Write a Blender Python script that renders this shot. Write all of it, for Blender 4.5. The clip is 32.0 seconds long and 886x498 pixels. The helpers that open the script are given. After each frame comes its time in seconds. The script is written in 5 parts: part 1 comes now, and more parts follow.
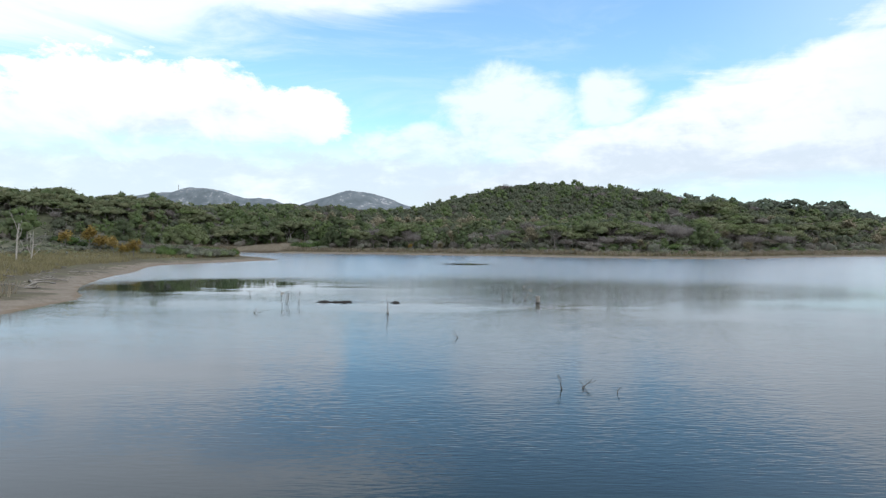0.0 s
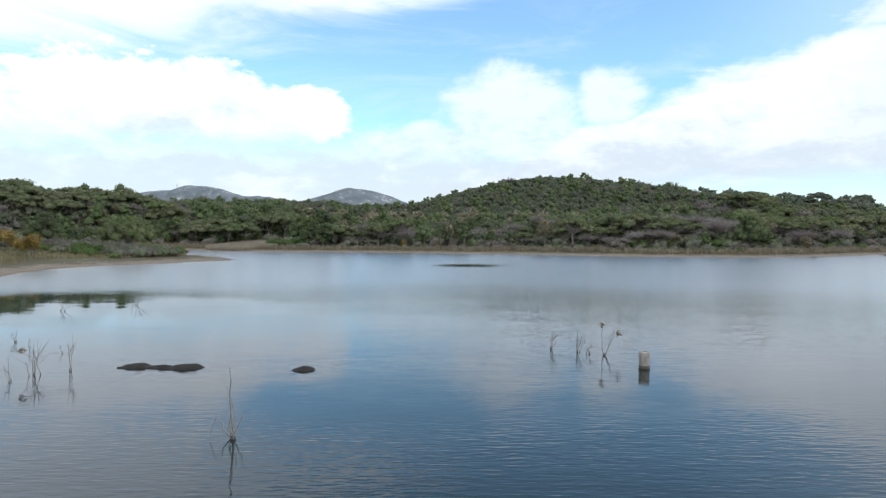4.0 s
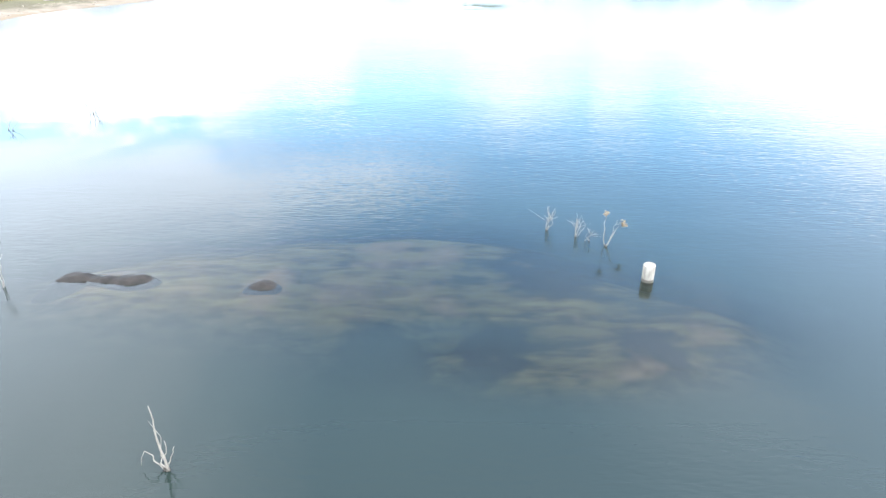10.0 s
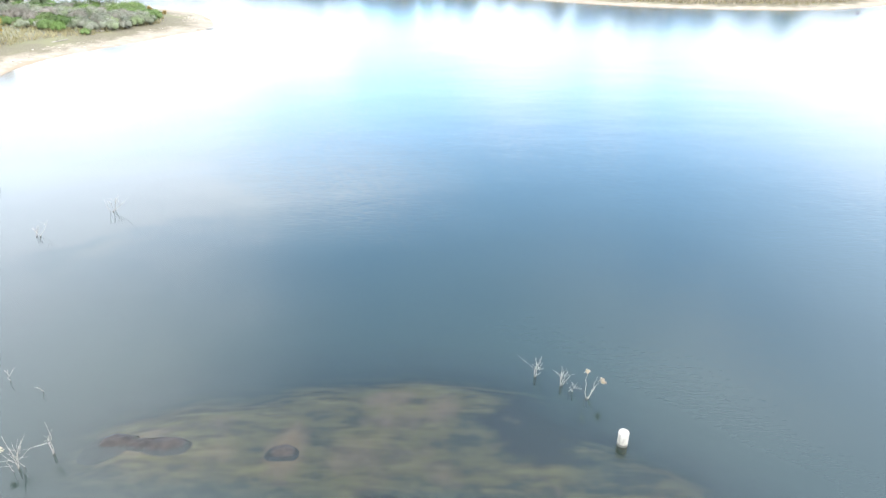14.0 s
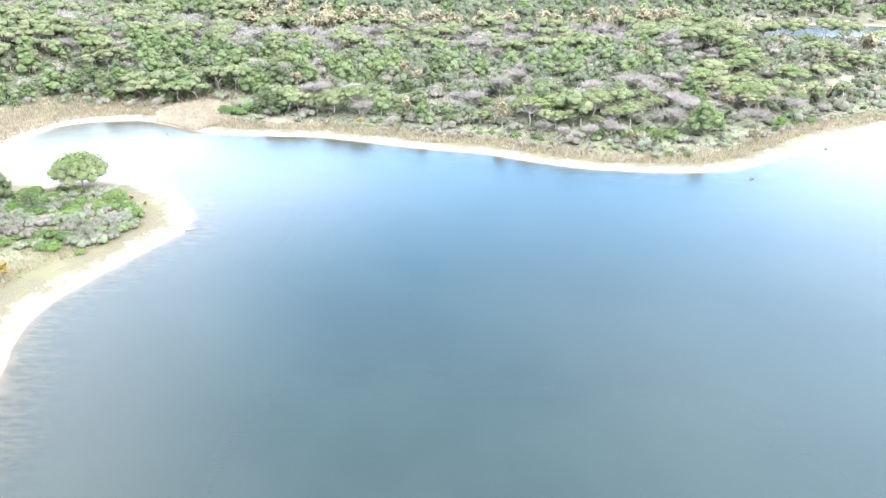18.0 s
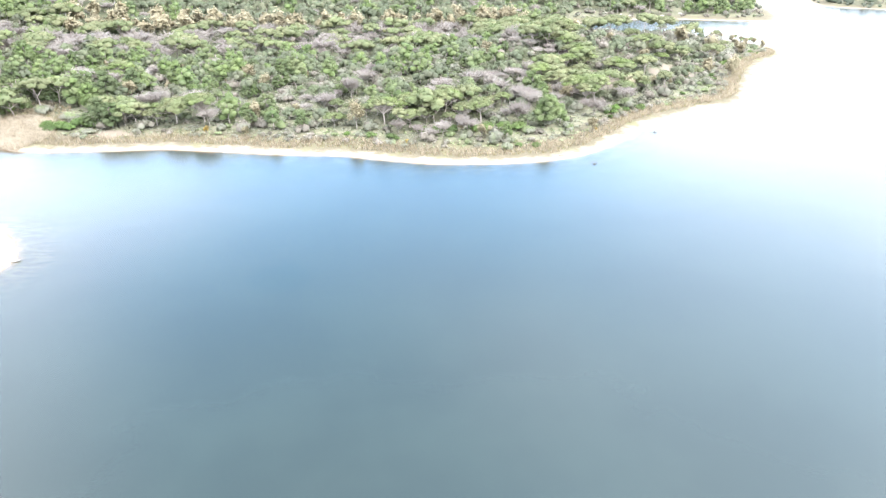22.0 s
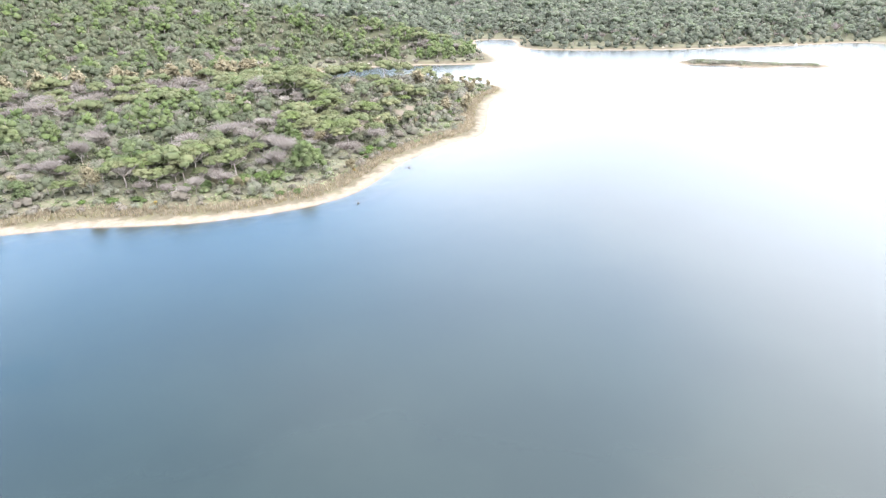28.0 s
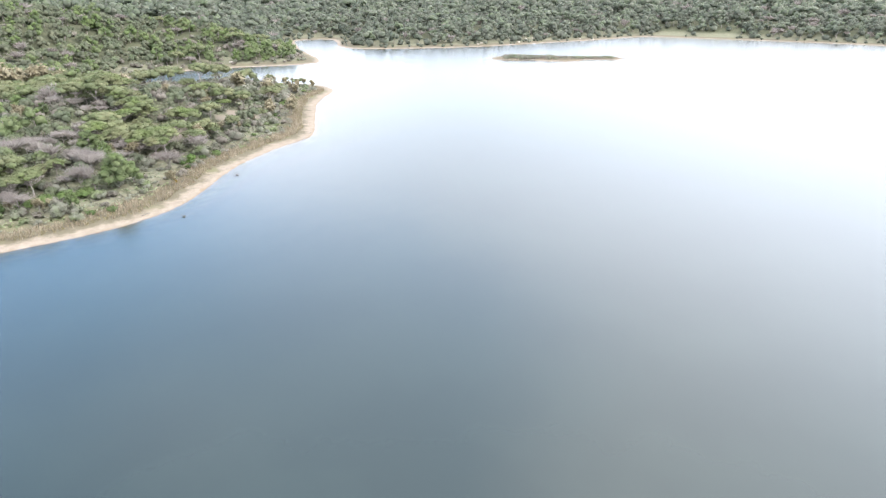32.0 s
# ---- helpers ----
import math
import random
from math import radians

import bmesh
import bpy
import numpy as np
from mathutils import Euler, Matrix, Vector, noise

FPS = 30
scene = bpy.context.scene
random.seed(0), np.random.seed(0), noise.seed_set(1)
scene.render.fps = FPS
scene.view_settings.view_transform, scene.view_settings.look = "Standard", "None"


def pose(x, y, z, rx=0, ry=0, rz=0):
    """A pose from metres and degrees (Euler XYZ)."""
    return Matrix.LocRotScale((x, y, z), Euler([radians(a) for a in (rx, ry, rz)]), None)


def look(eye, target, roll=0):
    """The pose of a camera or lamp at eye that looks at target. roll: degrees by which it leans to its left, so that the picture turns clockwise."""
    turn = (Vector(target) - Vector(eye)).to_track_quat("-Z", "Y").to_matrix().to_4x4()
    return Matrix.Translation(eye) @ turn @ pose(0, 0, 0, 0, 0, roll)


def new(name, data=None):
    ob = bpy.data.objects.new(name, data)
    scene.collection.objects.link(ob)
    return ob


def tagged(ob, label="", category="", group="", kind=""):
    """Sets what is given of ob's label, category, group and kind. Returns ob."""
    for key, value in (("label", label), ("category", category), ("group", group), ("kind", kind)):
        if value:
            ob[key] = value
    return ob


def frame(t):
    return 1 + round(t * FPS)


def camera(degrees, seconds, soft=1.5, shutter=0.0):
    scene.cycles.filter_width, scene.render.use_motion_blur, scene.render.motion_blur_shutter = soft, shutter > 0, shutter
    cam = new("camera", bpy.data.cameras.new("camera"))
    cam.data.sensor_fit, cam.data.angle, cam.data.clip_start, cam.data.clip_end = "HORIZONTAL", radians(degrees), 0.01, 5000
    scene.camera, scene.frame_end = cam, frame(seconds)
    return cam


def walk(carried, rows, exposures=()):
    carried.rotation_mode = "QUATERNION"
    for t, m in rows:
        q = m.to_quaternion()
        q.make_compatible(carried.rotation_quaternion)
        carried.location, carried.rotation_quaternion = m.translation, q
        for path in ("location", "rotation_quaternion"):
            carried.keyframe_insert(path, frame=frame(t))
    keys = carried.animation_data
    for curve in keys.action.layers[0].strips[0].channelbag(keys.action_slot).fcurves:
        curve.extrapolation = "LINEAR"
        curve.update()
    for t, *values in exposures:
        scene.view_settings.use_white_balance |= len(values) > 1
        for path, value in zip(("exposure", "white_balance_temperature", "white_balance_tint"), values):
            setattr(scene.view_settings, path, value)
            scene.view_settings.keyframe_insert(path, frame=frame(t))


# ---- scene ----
cam = camera(69.3, 32.0, 1.25)
PATH = [
    (0.0, 0.0, 0.0, 8.68, 0.33, -0.99, 0.27),
    (0.5, 0.18, 6.79, 8.57, 0.34, -1.01, 0.25),
    (1.0, 0.22, 12.46, 8.51, 0.33, -1.06, 0.28),
    (1.5, 0.42, 19.2, 8.2, 0.37, -1.08, 0.26),
    (2.0, 0.6, 25.04, 8.0, 0.4, -1.11, 0.22),
    (2.5, 0.73, 31.25, 7.84, 0.41, -1.12, 0.23),
    (4.5, 1.34, 53.96, 7.33, 0.5, -1.22, 0.12),
    (5.0, 1.47, 56.21, 7.21, 0.51, -2.88, 0.16),
    (5.5, 1.66, 57.04, 7.14, 0.55, -9.94, 0.06),
    (6.0, 1.84, 57.32, 7.11, 0.63, -17.38, 0.04),
    (6.5, 1.88, 57.53, 6.84, 0.64, -22.39, 0.01),
    (7.0, 1.88, 57.56, 6.83, 0.63, -22.51, -0.02),
    (7.25, 1.88, 57.56, 6.83, 0.63, -22.51, -0.02),
    (7.45, 2.22, 57.48, 12.47, 0.85, -20.56, -0.05),
    (7.5, 2.22, 57.48, 12.47, 0.85, -20.56, -0.05),
    (8.0, 2.21, 58.12, 15.17, 0.9, -22.06, 0.04),
    (8.5, 2.28, 58.3, 16.06, 0.94, -22.26, 0.03),
    (9.0, 2.36, 58.29, 16.06, 0.99, -22.34, -0.01),
    (9.5, 2.48, 58.01, 15.81, 1.07, -24.49, 0.01),
    (10.0, 2.66, 57.82, 15.81, 1.24, -26.56, -0.05),
    (10.5, 2.64, 57.55, 15.3, 1.04, -26.11, -0.03),
    (11.0, 2.77, 57.81, 15.35, 1.32, -26.56, -0.07),
    (11.5, 2.55, 57.9, 16.27, 1.18, -26.37, -0.01),
    (12.0, 2.51, 58.05, 18.02, 1.26, -26.6, -0.11),
    (12.5, 2.52, 58.27, 20.1, 1.24, -26.84, -0.0),
    (13.0, 2.51, 58.36, 22.18, 1.11, -26.95, 0.0),
    (13.5, 2.63, 58.46, 24.24, 1.2, -26.98, -0.02),
    (14.0, 2.76, 58.63, 26.47, 1.24, -27.21, -0.12),
    (14.5, 2.72, 58.68, 28.46, 1.08, -27.12, -0.01),
    (15.2, 2.7, 58.68, 31.15, 1.07, -26.9, 0.0),
    (15.5, 2.68, 58.67, 32.25, 1.06, -26.82, 0.0),
    (15.6, 2.68, 58.67, 32.7, 1.06, -26.8, 0.0),
    (15.7, 3.03, 58.56, 36.23, 1.03, -26.77, -0.03),
    (15.8, 3.37, 58.45, 39.75, 1.0, -26.74, -0.07),
    (15.9, 3.71, 58.34, 43.28, 0.98, -26.71, -0.1),
    (16.0, 4.06, 58.23, 46.81, 0.95, -26.68, -0.14),
    (16.1, 4.41, 58.12, 50.34, 0.92, -26.65, -0.17),
    (16.2, 4.75, 58.01, 53.86, 0.89, -26.62, -0.21),
    (16.3, 5.1, 57.91, 57.39, 0.86, -26.59, -0.24),
    (16.4, 5.44, 57.8, 60.92, 0.84, -26.57, -0.28),
    (16.5, 5.79, 57.69, 64.44, 0.81, -26.54, -0.32),
    (16.6, 6.13, 57.58, 67.97, 0.78, -26.51, -0.35),
    (16.7, 6.47, 57.47, 71.5, 0.75, -26.48, -0.39),
    (16.8, 6.82, 57.36, 75.03, 0.73, -26.45, -0.42),
    (16.9, 7.17, 57.25, 78.55, 0.7, -26.42, -0.46),
    (17.0, 7.51, 57.14, 82.08, 0.67, -26.39, -0.49),
    (17.5, 7.57, 57.21, 82.25, -0.63, -26.39, -0.47),
    (18.0, 7.62, 57.3, 82.4, -2.01, -26.47, -0.48),
    (18.5, 7.66, 57.39, 82.52, -3.46, -26.5, -0.38),
    (19.0, 7.69, 57.48, 82.6, -4.98, -26.52, -0.33),
    (19.5, 7.74, 57.55, 82.63, -6.59, -26.54, -0.27),
    (20.0, 7.8, 57.62, 82.61, -8.27, -26.56, -0.17),
    (20.5, 7.91, 57.69, 82.55, -9.92, -26.51, -0.11),
    (21.0, 8.06, 57.77, 82.43, -11.61, -26.51, -0.04),
    (21.5, 8.23, 57.85, 82.28, -13.37, -26.5, 0.05),
    (22.0, 8.38, 57.92, 82.12, -15.16, -26.46, 0.06),
    (22.5, 8.53, 57.97, 81.95, -16.98, -26.42, 0.11),
    (23.0, 8.62, 57.96, 81.78, -20.32, -26.37, 0.18),
    (23.25, 8.64, 57.95, 81.7, -22.3, -26.36, 0.18),
    (23.5, 8.62, 57.9, 81.6, -24.4, -26.3, 0.17),
    (23.8, 8.27, 57.1, 81.2, -28.75, -22.55, 0.02),
    (24.0, 8.25, 57.0, 81.15, -28.88, -22.44, 0.01),
    (24.5, 8.33, 57.15, 81.02, -28.9, -22.27, 0.0),
    (25.0, 8.42, 57.31, 80.88, -29.35, -22.27, -0.0),
    (25.5, 8.53, 57.51, 80.72, -30.35, -22.24, -0.02),
    (27.5, 8.94, 58.42, 79.94, -35.52, -22.22, 0.04),
    (28.0, 9.06, 58.64, 79.75, -36.9, -22.19, 0.05),
    (28.5, 9.16, 58.84, 79.57, -38.49, -22.17, 0.03),
    (29.0, 9.23, 59.01, 79.44, -40.12, -22.17, 0.06),
    (29.5, 9.33, 59.14, 79.37, -41.91, -22.17, 0.13),
    (30.0, 9.44, 59.23, 79.37, -43.87, -22.17, 0.15),
    (30.5, 9.51, 59.28, 79.42, -45.93, -22.17, 0.12),
    (31.0, 9.52, 59.3, 79.48, -47.95, -22.19, 0.18),
    (31.5, 9.5, 59.3, 79.53, -50.02, -22.2, 0.21),
    (32.0, 9.47, 59.31, 79.58, -52.17, -22.21, 0.26),
]
# seconds, stops, white balance in kelvin, tint
EXPOSURES = [(0.0, 0.52, 6200, 13), (5.0, 0.54, 6220, 13), (5.5, 0.68, 6220, 13), (6.0, 1.22, 6230, 13), (6.4, 1.50, 6250, 13), (6.9, 1.68, 6300, 13), (7.2, 1.76, 6300, 13), (7.7, 2.18, 6200, 13), (14.5, 2.69, 6350, 13),
             (16.4, 2.75, 6200, 13), (17.0, 3.24, 6150, 13), (21.5, 3.24, 6400, 15), (23.2, 3.03, 6500, 17), (24.0, 2.94, 6550, 18), (28.0, 2.78, 6550, 18),
             (32.0, 2.42, 6550, 17)]
SUN_POWER = 0.75
SKY_GAIN = (1.31, 1.66, 1.63)
CLOUD_WHITE = (8.2, 8.5, 8.75)
CLOUD_GREY = (6.1, 6.6, 7.0)


def view(x, y, z, yaw, pitch, roll):
    return pose(x, y, z, 90 + pitch, 0, yaw) @ pose(0, 0, 0, 0, 0, roll)


walk(cam, [(r[0], view(*r[1:])) for r in PATH], EXPOSURES)

# ---- world, sun ----
SUN_AZ, SUN_EL = 122.0, 46.0          # degrees clockwise from +y, degrees above the horizon
SUN_DIR = Vector((math.sin(radians(SUN_AZ)) * math.cos(radians(SUN_EL)), math.cos(radians(SUN_AZ)) * math.cos(radians(SUN_EL)), math.sin(radians(SUN_EL))))


def make_world():
    w = bpy.data.worlds.new("sky")
    scene.world = w
    w.use_nodes = True
    nt = w.node_tree
    nt.nodes.clear()

    def node(kind, **kw):
        n = nt.nodes.new(kind)
        for k, v in kw.items():
            n.inputs[k].default_value = v
        return n

    def math_(op, a, b=0.0, c=0.0, clamp=False):
        n = nt.nodes.new("ShaderNodeMath")
        n.operation, n.use_clamp = op, clamp
        for i, v in enumerate((a, b, c)):
            if isinstance(v, (int, float)):
                n.inputs[i].default_value = v
            else:
                nt.links.new(v, n.inputs[i])
        return n.outputs[0]

    def smooth(v, lo, hi):
        n = nt.nodes.new("ShaderNodeMapRange")
        n.interpolation_type = "SMOOTHSTEP"
        nt.links.new(v, n.inputs["Value"])
        n.inputs["From Min"].default_value, n.inputs["From Max"].default_value = min(lo, hi), max(lo, hi)
        if lo > hi:
            n.inputs["To Min"].default_value, n.inputs["To Max"].default_value = 1.0, 0.0
        return n.outputs[0]

    def mix(f, a, b):
        n = nt.nodes.new("ShaderNodeMix")
        n.data_type = "RGBA"
        for s, v in ((0, f), (6, a), (7, b)):
            if isinstance(v, (tuple, float, int)):
                n.inputs[s].default_value = v if not isinstance(v, tuple) else (*v, 1)
            else:
                nt.links.new(v, n.inputs[s])
        return n.outputs[2]

    sky = nt.nodes.new("ShaderNodeTexSky")
    sky.sky_type, sky.sun_disc = "NISHITA", False
    sky.sun_elevation, sky.sun_rotation = radians(SUN_EL), radians(SUN_AZ)
    sky.air_density, sky.dust_density, sky.ozone_density = 1.0, 0.6, 2.0
    tc = nt.nodes.new("ShaderNodeTexCoord")
    sep = nt.nodes.new("ShaderNodeSeparateXYZ")
    nt.links.new(tc.outputs["Generated"], sep.inputs[0])
    X, Y, Z = sep.outputs
    az = math_("ARCTAN2", X, Y)                       # 0 ahead, positive to the east
    el = math_("ARCSINE", math_("MINIMUM", math_("MAXIMUM", Z, -1.0), 1.0))

    # cloud sheet seen in perspective
    den = math_("ADD", math_("MAXIMUM", Z, 0.0), 0.13)
    comb = nt.nodes.new("ShaderNodeCombineXYZ")
    nt.links.new(math_("DIVIDE", X, den), comb.inputs[0])
    nt.links.new(math_("DIVIDE", Y, den), comb.inputs[1])

    def fbm(vec, scale, detail, rough, loc=(0, 0, 0), stretch=(1, 1, 1), rot=0.0, warp=0.0):
        m = nt.nodes.new("ShaderNodeMapping")
        m.inputs["Location"].default_value = loc
        m.inputs["Rotation"].default_value = (0, 0, rot)
        m.inputs["Scale"].default_value = stretch
        nt.links.new(vec, m.inputs[0])
        n = node("ShaderNodeTexNoise", Scale=scale, Detail=detail, Roughness=rough, Distortion=warp)
        nt.links.new(m.outputs[0], n.inputs["Vector"])
        return n.outputs[0]

    ang = nt.nodes.new("ShaderNodeCombineXYZ")
    nt.links.new(az, ang.inputs[0])
    nt.links.new(el, ang.inputs[1])
    edge = fbm(ang.outputs[0], 9.0, 8, 0.62, (3.1, 0.4, 0), (1, 1.7, 1), 0.0, 0.4)
    fine = fbm(ang.outputs[0], 26.0, 6, 0.6, (1.3, 2.4, 0), (1, 1.9, 1))
    sheet = fbm(comb.outputs[0], 1.1, 8, 0.6, (0.7, 2.2, 0), (1, 1, 1), 0.5, 0.3)
    wisps = fbm(ang.outputs[0], 3.2, 8, 0.62, (0.3, 1.9, 0), (1.0, 4.5, 1), -0.30, 0.8)

    def mass(a0, e0, sa, se, tilt=0.0):
        da, de = math_("SUBTRACT", az, a0), math_("SUBTRACT", el, e0)
        de = math_("SUBTRACT", de, math_("MULTIPLY", da, tilt))
        q = math_("ADD", math_("POWER", math_("ABSOLUTE", math_("DIVIDE", da, sa)), 2.0),
                  math_("POWER", math_("ABSOLUTE", math_("DIVIDE", de, se)), 2.0))
        return math_("EXPONENT", math_("MULTIPLY", q, -1.0))

    def most(*vals):
        out = vals[0]
        for v in vals[1:]:
            out = math_("MAXIMUM", out, v)
        return out

    def puff(a0, e0, sa, se):
        """1 in the middle of a cloud head, 0 at its rim, negative outside."""
        q = math_("ADD", math_("POWER", math_("ABSOLUTE", math_("DIVIDE", math_("SUBTRACT", az, a0), sa)), 2.0),
                  math_("POWER", math_("ABSOLUTE", math_("DIVIDE", math_("SUBTRACT", el, e0), se)), 2.0))
        return math_("SUBTRACT", 1.0, q)

    def jag(v, amount):
        return math_("MULTIPLY", math_("SUBTRACT", v, 0.5), amount)

    # heaped heads to the west, with crisp tops and ragged soft feet
    heads = most(puff(-0.49, 0.155, 0.17, 0.115), puff(-0.355, 0.165, 0.12, 0.088), puff(-0.235, 0.178, 0.088, 0.050),
                 puff(-0.66, 0.13, 0.17, 0.105), puff(-0.90, 0.17, 0.18, 0.15))
    rim = math_("ADD", heads, math_("ADD", jag(edge, 1.9), jag(fine, 1.3)))
    heap_d = math_("MULTIPLY", smooth(rim, -0.06, 0.34), smooth(math_("ADD", el, jag(edge, 0.08)), 0.10, 0.16))
    # a thinner pair of heads ahead
    mid = most(puff(0.095, 0.185, 0.125, 0.085), puff(0.25, 0.205, 0.065, 0.055), puff(-0.03, 0.13, 0.14, 0.055))
    mid_d = math_("MULTIPLY", smooth(math_("ADD", mid, math_("ADD", jag(edge, 1.9), jag(fine, 0.6))), -0.1, 0.75), 0.80)
    # a long slanting sheet that climbs to the east
    under = math_("SUBTRACT", math_("ADD", 0.160, math_("MULTIPLY", math_("SUBTRACT", az, 0.155), 0.31)), el)
    under = math_("ADD", under, math_("ADD", jag(edge, 0.075), jag(wisps, 0.10)))
    band_d = math_("MULTIPLY", smooth(under, -0.012, 0.030), smooth(az, -0.30, 0.0))
    open_low = math_("MULTIPLY", smooth(math_("ADD", el, jag(wisps, 0.06)), 0.100, 0.055), smooth(az, 0.16, 0.42))     # paler strip under it
    band_d = math_("MULTIPLY", band_d, math_("SUBTRACT", 1.0, math_("MULTIPLY", open_low, 0.62)))
    # veils: thick over the western heaps, streaks overhead
    veil = math_("ADD", math_("MULTIPLY", mass(-0.62, 0.35, 0.40, 0.13), 1.25), math_("MULTIPLY", mass(-0.14, 0.355, 0.22, 0.03), 0.75))
    veil = math_("ADD", veil, math_("MULTIPLY", mass(0.42, 0.335, 0.10, 0.02), 0.5))
    veil_d = math_("MULTIPLY", smooth(math_("ADD", veil, jag(wisps, 1.7)), 0.2, 1.0), 0.88)
    # overhead: clear to the north-west, a grey sheet to the east above the blue strip, white cloud to the west
    east = math_("SUBTRACT", el, math_("ADD", 0.40, math_("MULTIPLY", az, 0.10)))
    east = smooth(math_("ADD", east, math_("ADD", jag(sheet, 0.30), jag(wisps, 0.12))), -0.02, 0.14)
    east = math_("MULTIPLY", math_("MULTIPLY", east, smooth(math_("ADD", az, jag(sheet, 0.5)), 0.02, 0.50)), 0.46)
    east = math_("MULTIPLY", east, math_("SUBTRACT", 1.0, math_("MULTIPLY", smooth(el, 0.55, 0.85), 0.6)))
    west = math_("MULTIPLY", smooth(math_("ADD", az, jag(sheet, 0.6)), -0.08, -0.72), smooth(el, 0.26, 0.40))
    away = most(east, math_("MULTIPLY", west, 0.85))
    wide = math_("MULTIPLY", smooth(math_("ADD", math_("ABSOLUTE", math_("SUBTRACT", az, 0.1)), jag(sheet, 0.4)), 0.60, 1.25), smooth(el, 0.05, 0.25))
    high = smooth(math_("ADD", el, jag(sheet, 0.5)), 0.95, 1.35)
    rest_d = most(away, wide, math_("MULTIPLY", high, 0.9))
    low = math_("MULTIPLY", smooth(math_("ADD", el, jag(edge, 0.10)), 0.17, 0.10), math_("SUBTRACT", 0.95, math_("MULTIPLY", open_low, 0.55)))
    thin = math_("MULTIPLY", math_("MULTIPLY", smooth(wisps, 0.42, 0.78), 0.30), smooth(el, 0.42, 0.30))
    haze = math_("MULTIPLY", smooth(math_("ADD", el, jag(sheet, 0.3)), 0.45, 0.95), 0.20)
    cover = most(heap_d, mid_d, band_d, veil_d, rest_d, low, thin, haze)
    cover = most(cover, math_("MULTIPLY", smooth(az, 0.30, 0.85), 0.46))          # milky air to the east
    cover = math_("ADD", math_("MULTIPLY", cover, 0.87), math_("ADD", math_("MULTIPLY", smooth(el, 0.45, 0.80), 0.09), 0.04))
    # cloud brightness: grey undersides, white tops
    belly = smooth(math_("ADD", el, jag(edge, 0.10)), 0.09, 0.20)
    streak = fbm(ang.outputs[0], 5.0, 6, 0.6, (5.3, 0.7, 0), (1.0, 3.6, 1), -0.22, 0.5)
    tone = math_("ADD", math_("MULTIPLY", edge, 0.45), math_("ADD", math_("MULTIPLY", fine, 0.25), math_("MULTIPLY", streak, 0.55)))
    shade = smooth(math_("ADD", tone, math_("MULTIPLY", math_("SUBTRACT", belly, 0.5), 0.22)), 0.46, 0.72)
    shade = math_("MULTIPLY", shade, math_("SUBTRACT", 1.0, math_("MULTIPLY", smooth(az, 0.45, 0.85), 0.8)))       # greyer to the east, added to dim the water's reflection
    cloud = mix(shade, (CLOUD_GREY[0], CLOUD_GREY[1], CLOUD_GREY[2]), (CLOUD_WHITE[0], CLOUD_WHITE[1], CLOUD_WHITE[2]))
    east_dim = math_("ADD", 0.18, math_("MULTIPLY", smooth(el, 0.45, 0.12), 0.32))
    cloud = mix(math_("MULTIPLY", smooth(az, 0.50, 1.0), east_dim), cloud, (0.0, 0.0, 0.0))       # mixed with black there, to dim the reflection further
    toward = nt.nodes.new("ShaderNodeVectorMath")      # thin cloud is brighter towards the sun
    toward.operation = "DOT_PRODUCT"
    nt.links.new(tc.outputs["Generated"], toward.inputs[0])
    toward.inputs[1].default_value = SUN_DIR
    glow = math_("ADD", math_("MULTIPLY", smooth(toward.outputs["Value"], 0.15, 1.0), 0.9), 1.0)
    glow = math_("MULTIPLY", glow, math_("ADD", math_("MULTIPLY", smooth(el, 0.08, 0.30), 0.14), 0.86))      # duller low down
    vm = nt.nodes.new("ShaderNodeVectorMath")
    vm.operation = "SCALE"
    nt.links.new(cloud, vm.inputs[0])
    nt.links.new(glow, vm.inputs["Scale"])
    blue = nt.nodes.new("ShaderNodeVectorMath")
    blue.operation = "MULTIPLY"
    nt.links.new(sky.outputs[0], blue.inputs[0])
    blue.inputs[1].default_value = SKY_GAIN
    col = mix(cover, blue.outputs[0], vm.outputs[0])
    bg = nt.nodes.new("ShaderNodeBackground")
    bg.inputs["Strength"].default_value = 0.1
    nt.links.new(col, bg.inputs[0])
    out = nt.nodes.new("ShaderNodeOutputWorld")
    nt.links.new(bg.outputs[0], out.inputs[0])


make_world()
sun = new("sun", bpy.data.lights.new("sun", "SUN"))
sun.data.energy, sun.data.angle, sun.data.color = SUN_POWER, radians(24), (1.0, 0.95, 0.87)
sun.matrix_world = look(SUN_DIR * 300, (0, 0, 0))


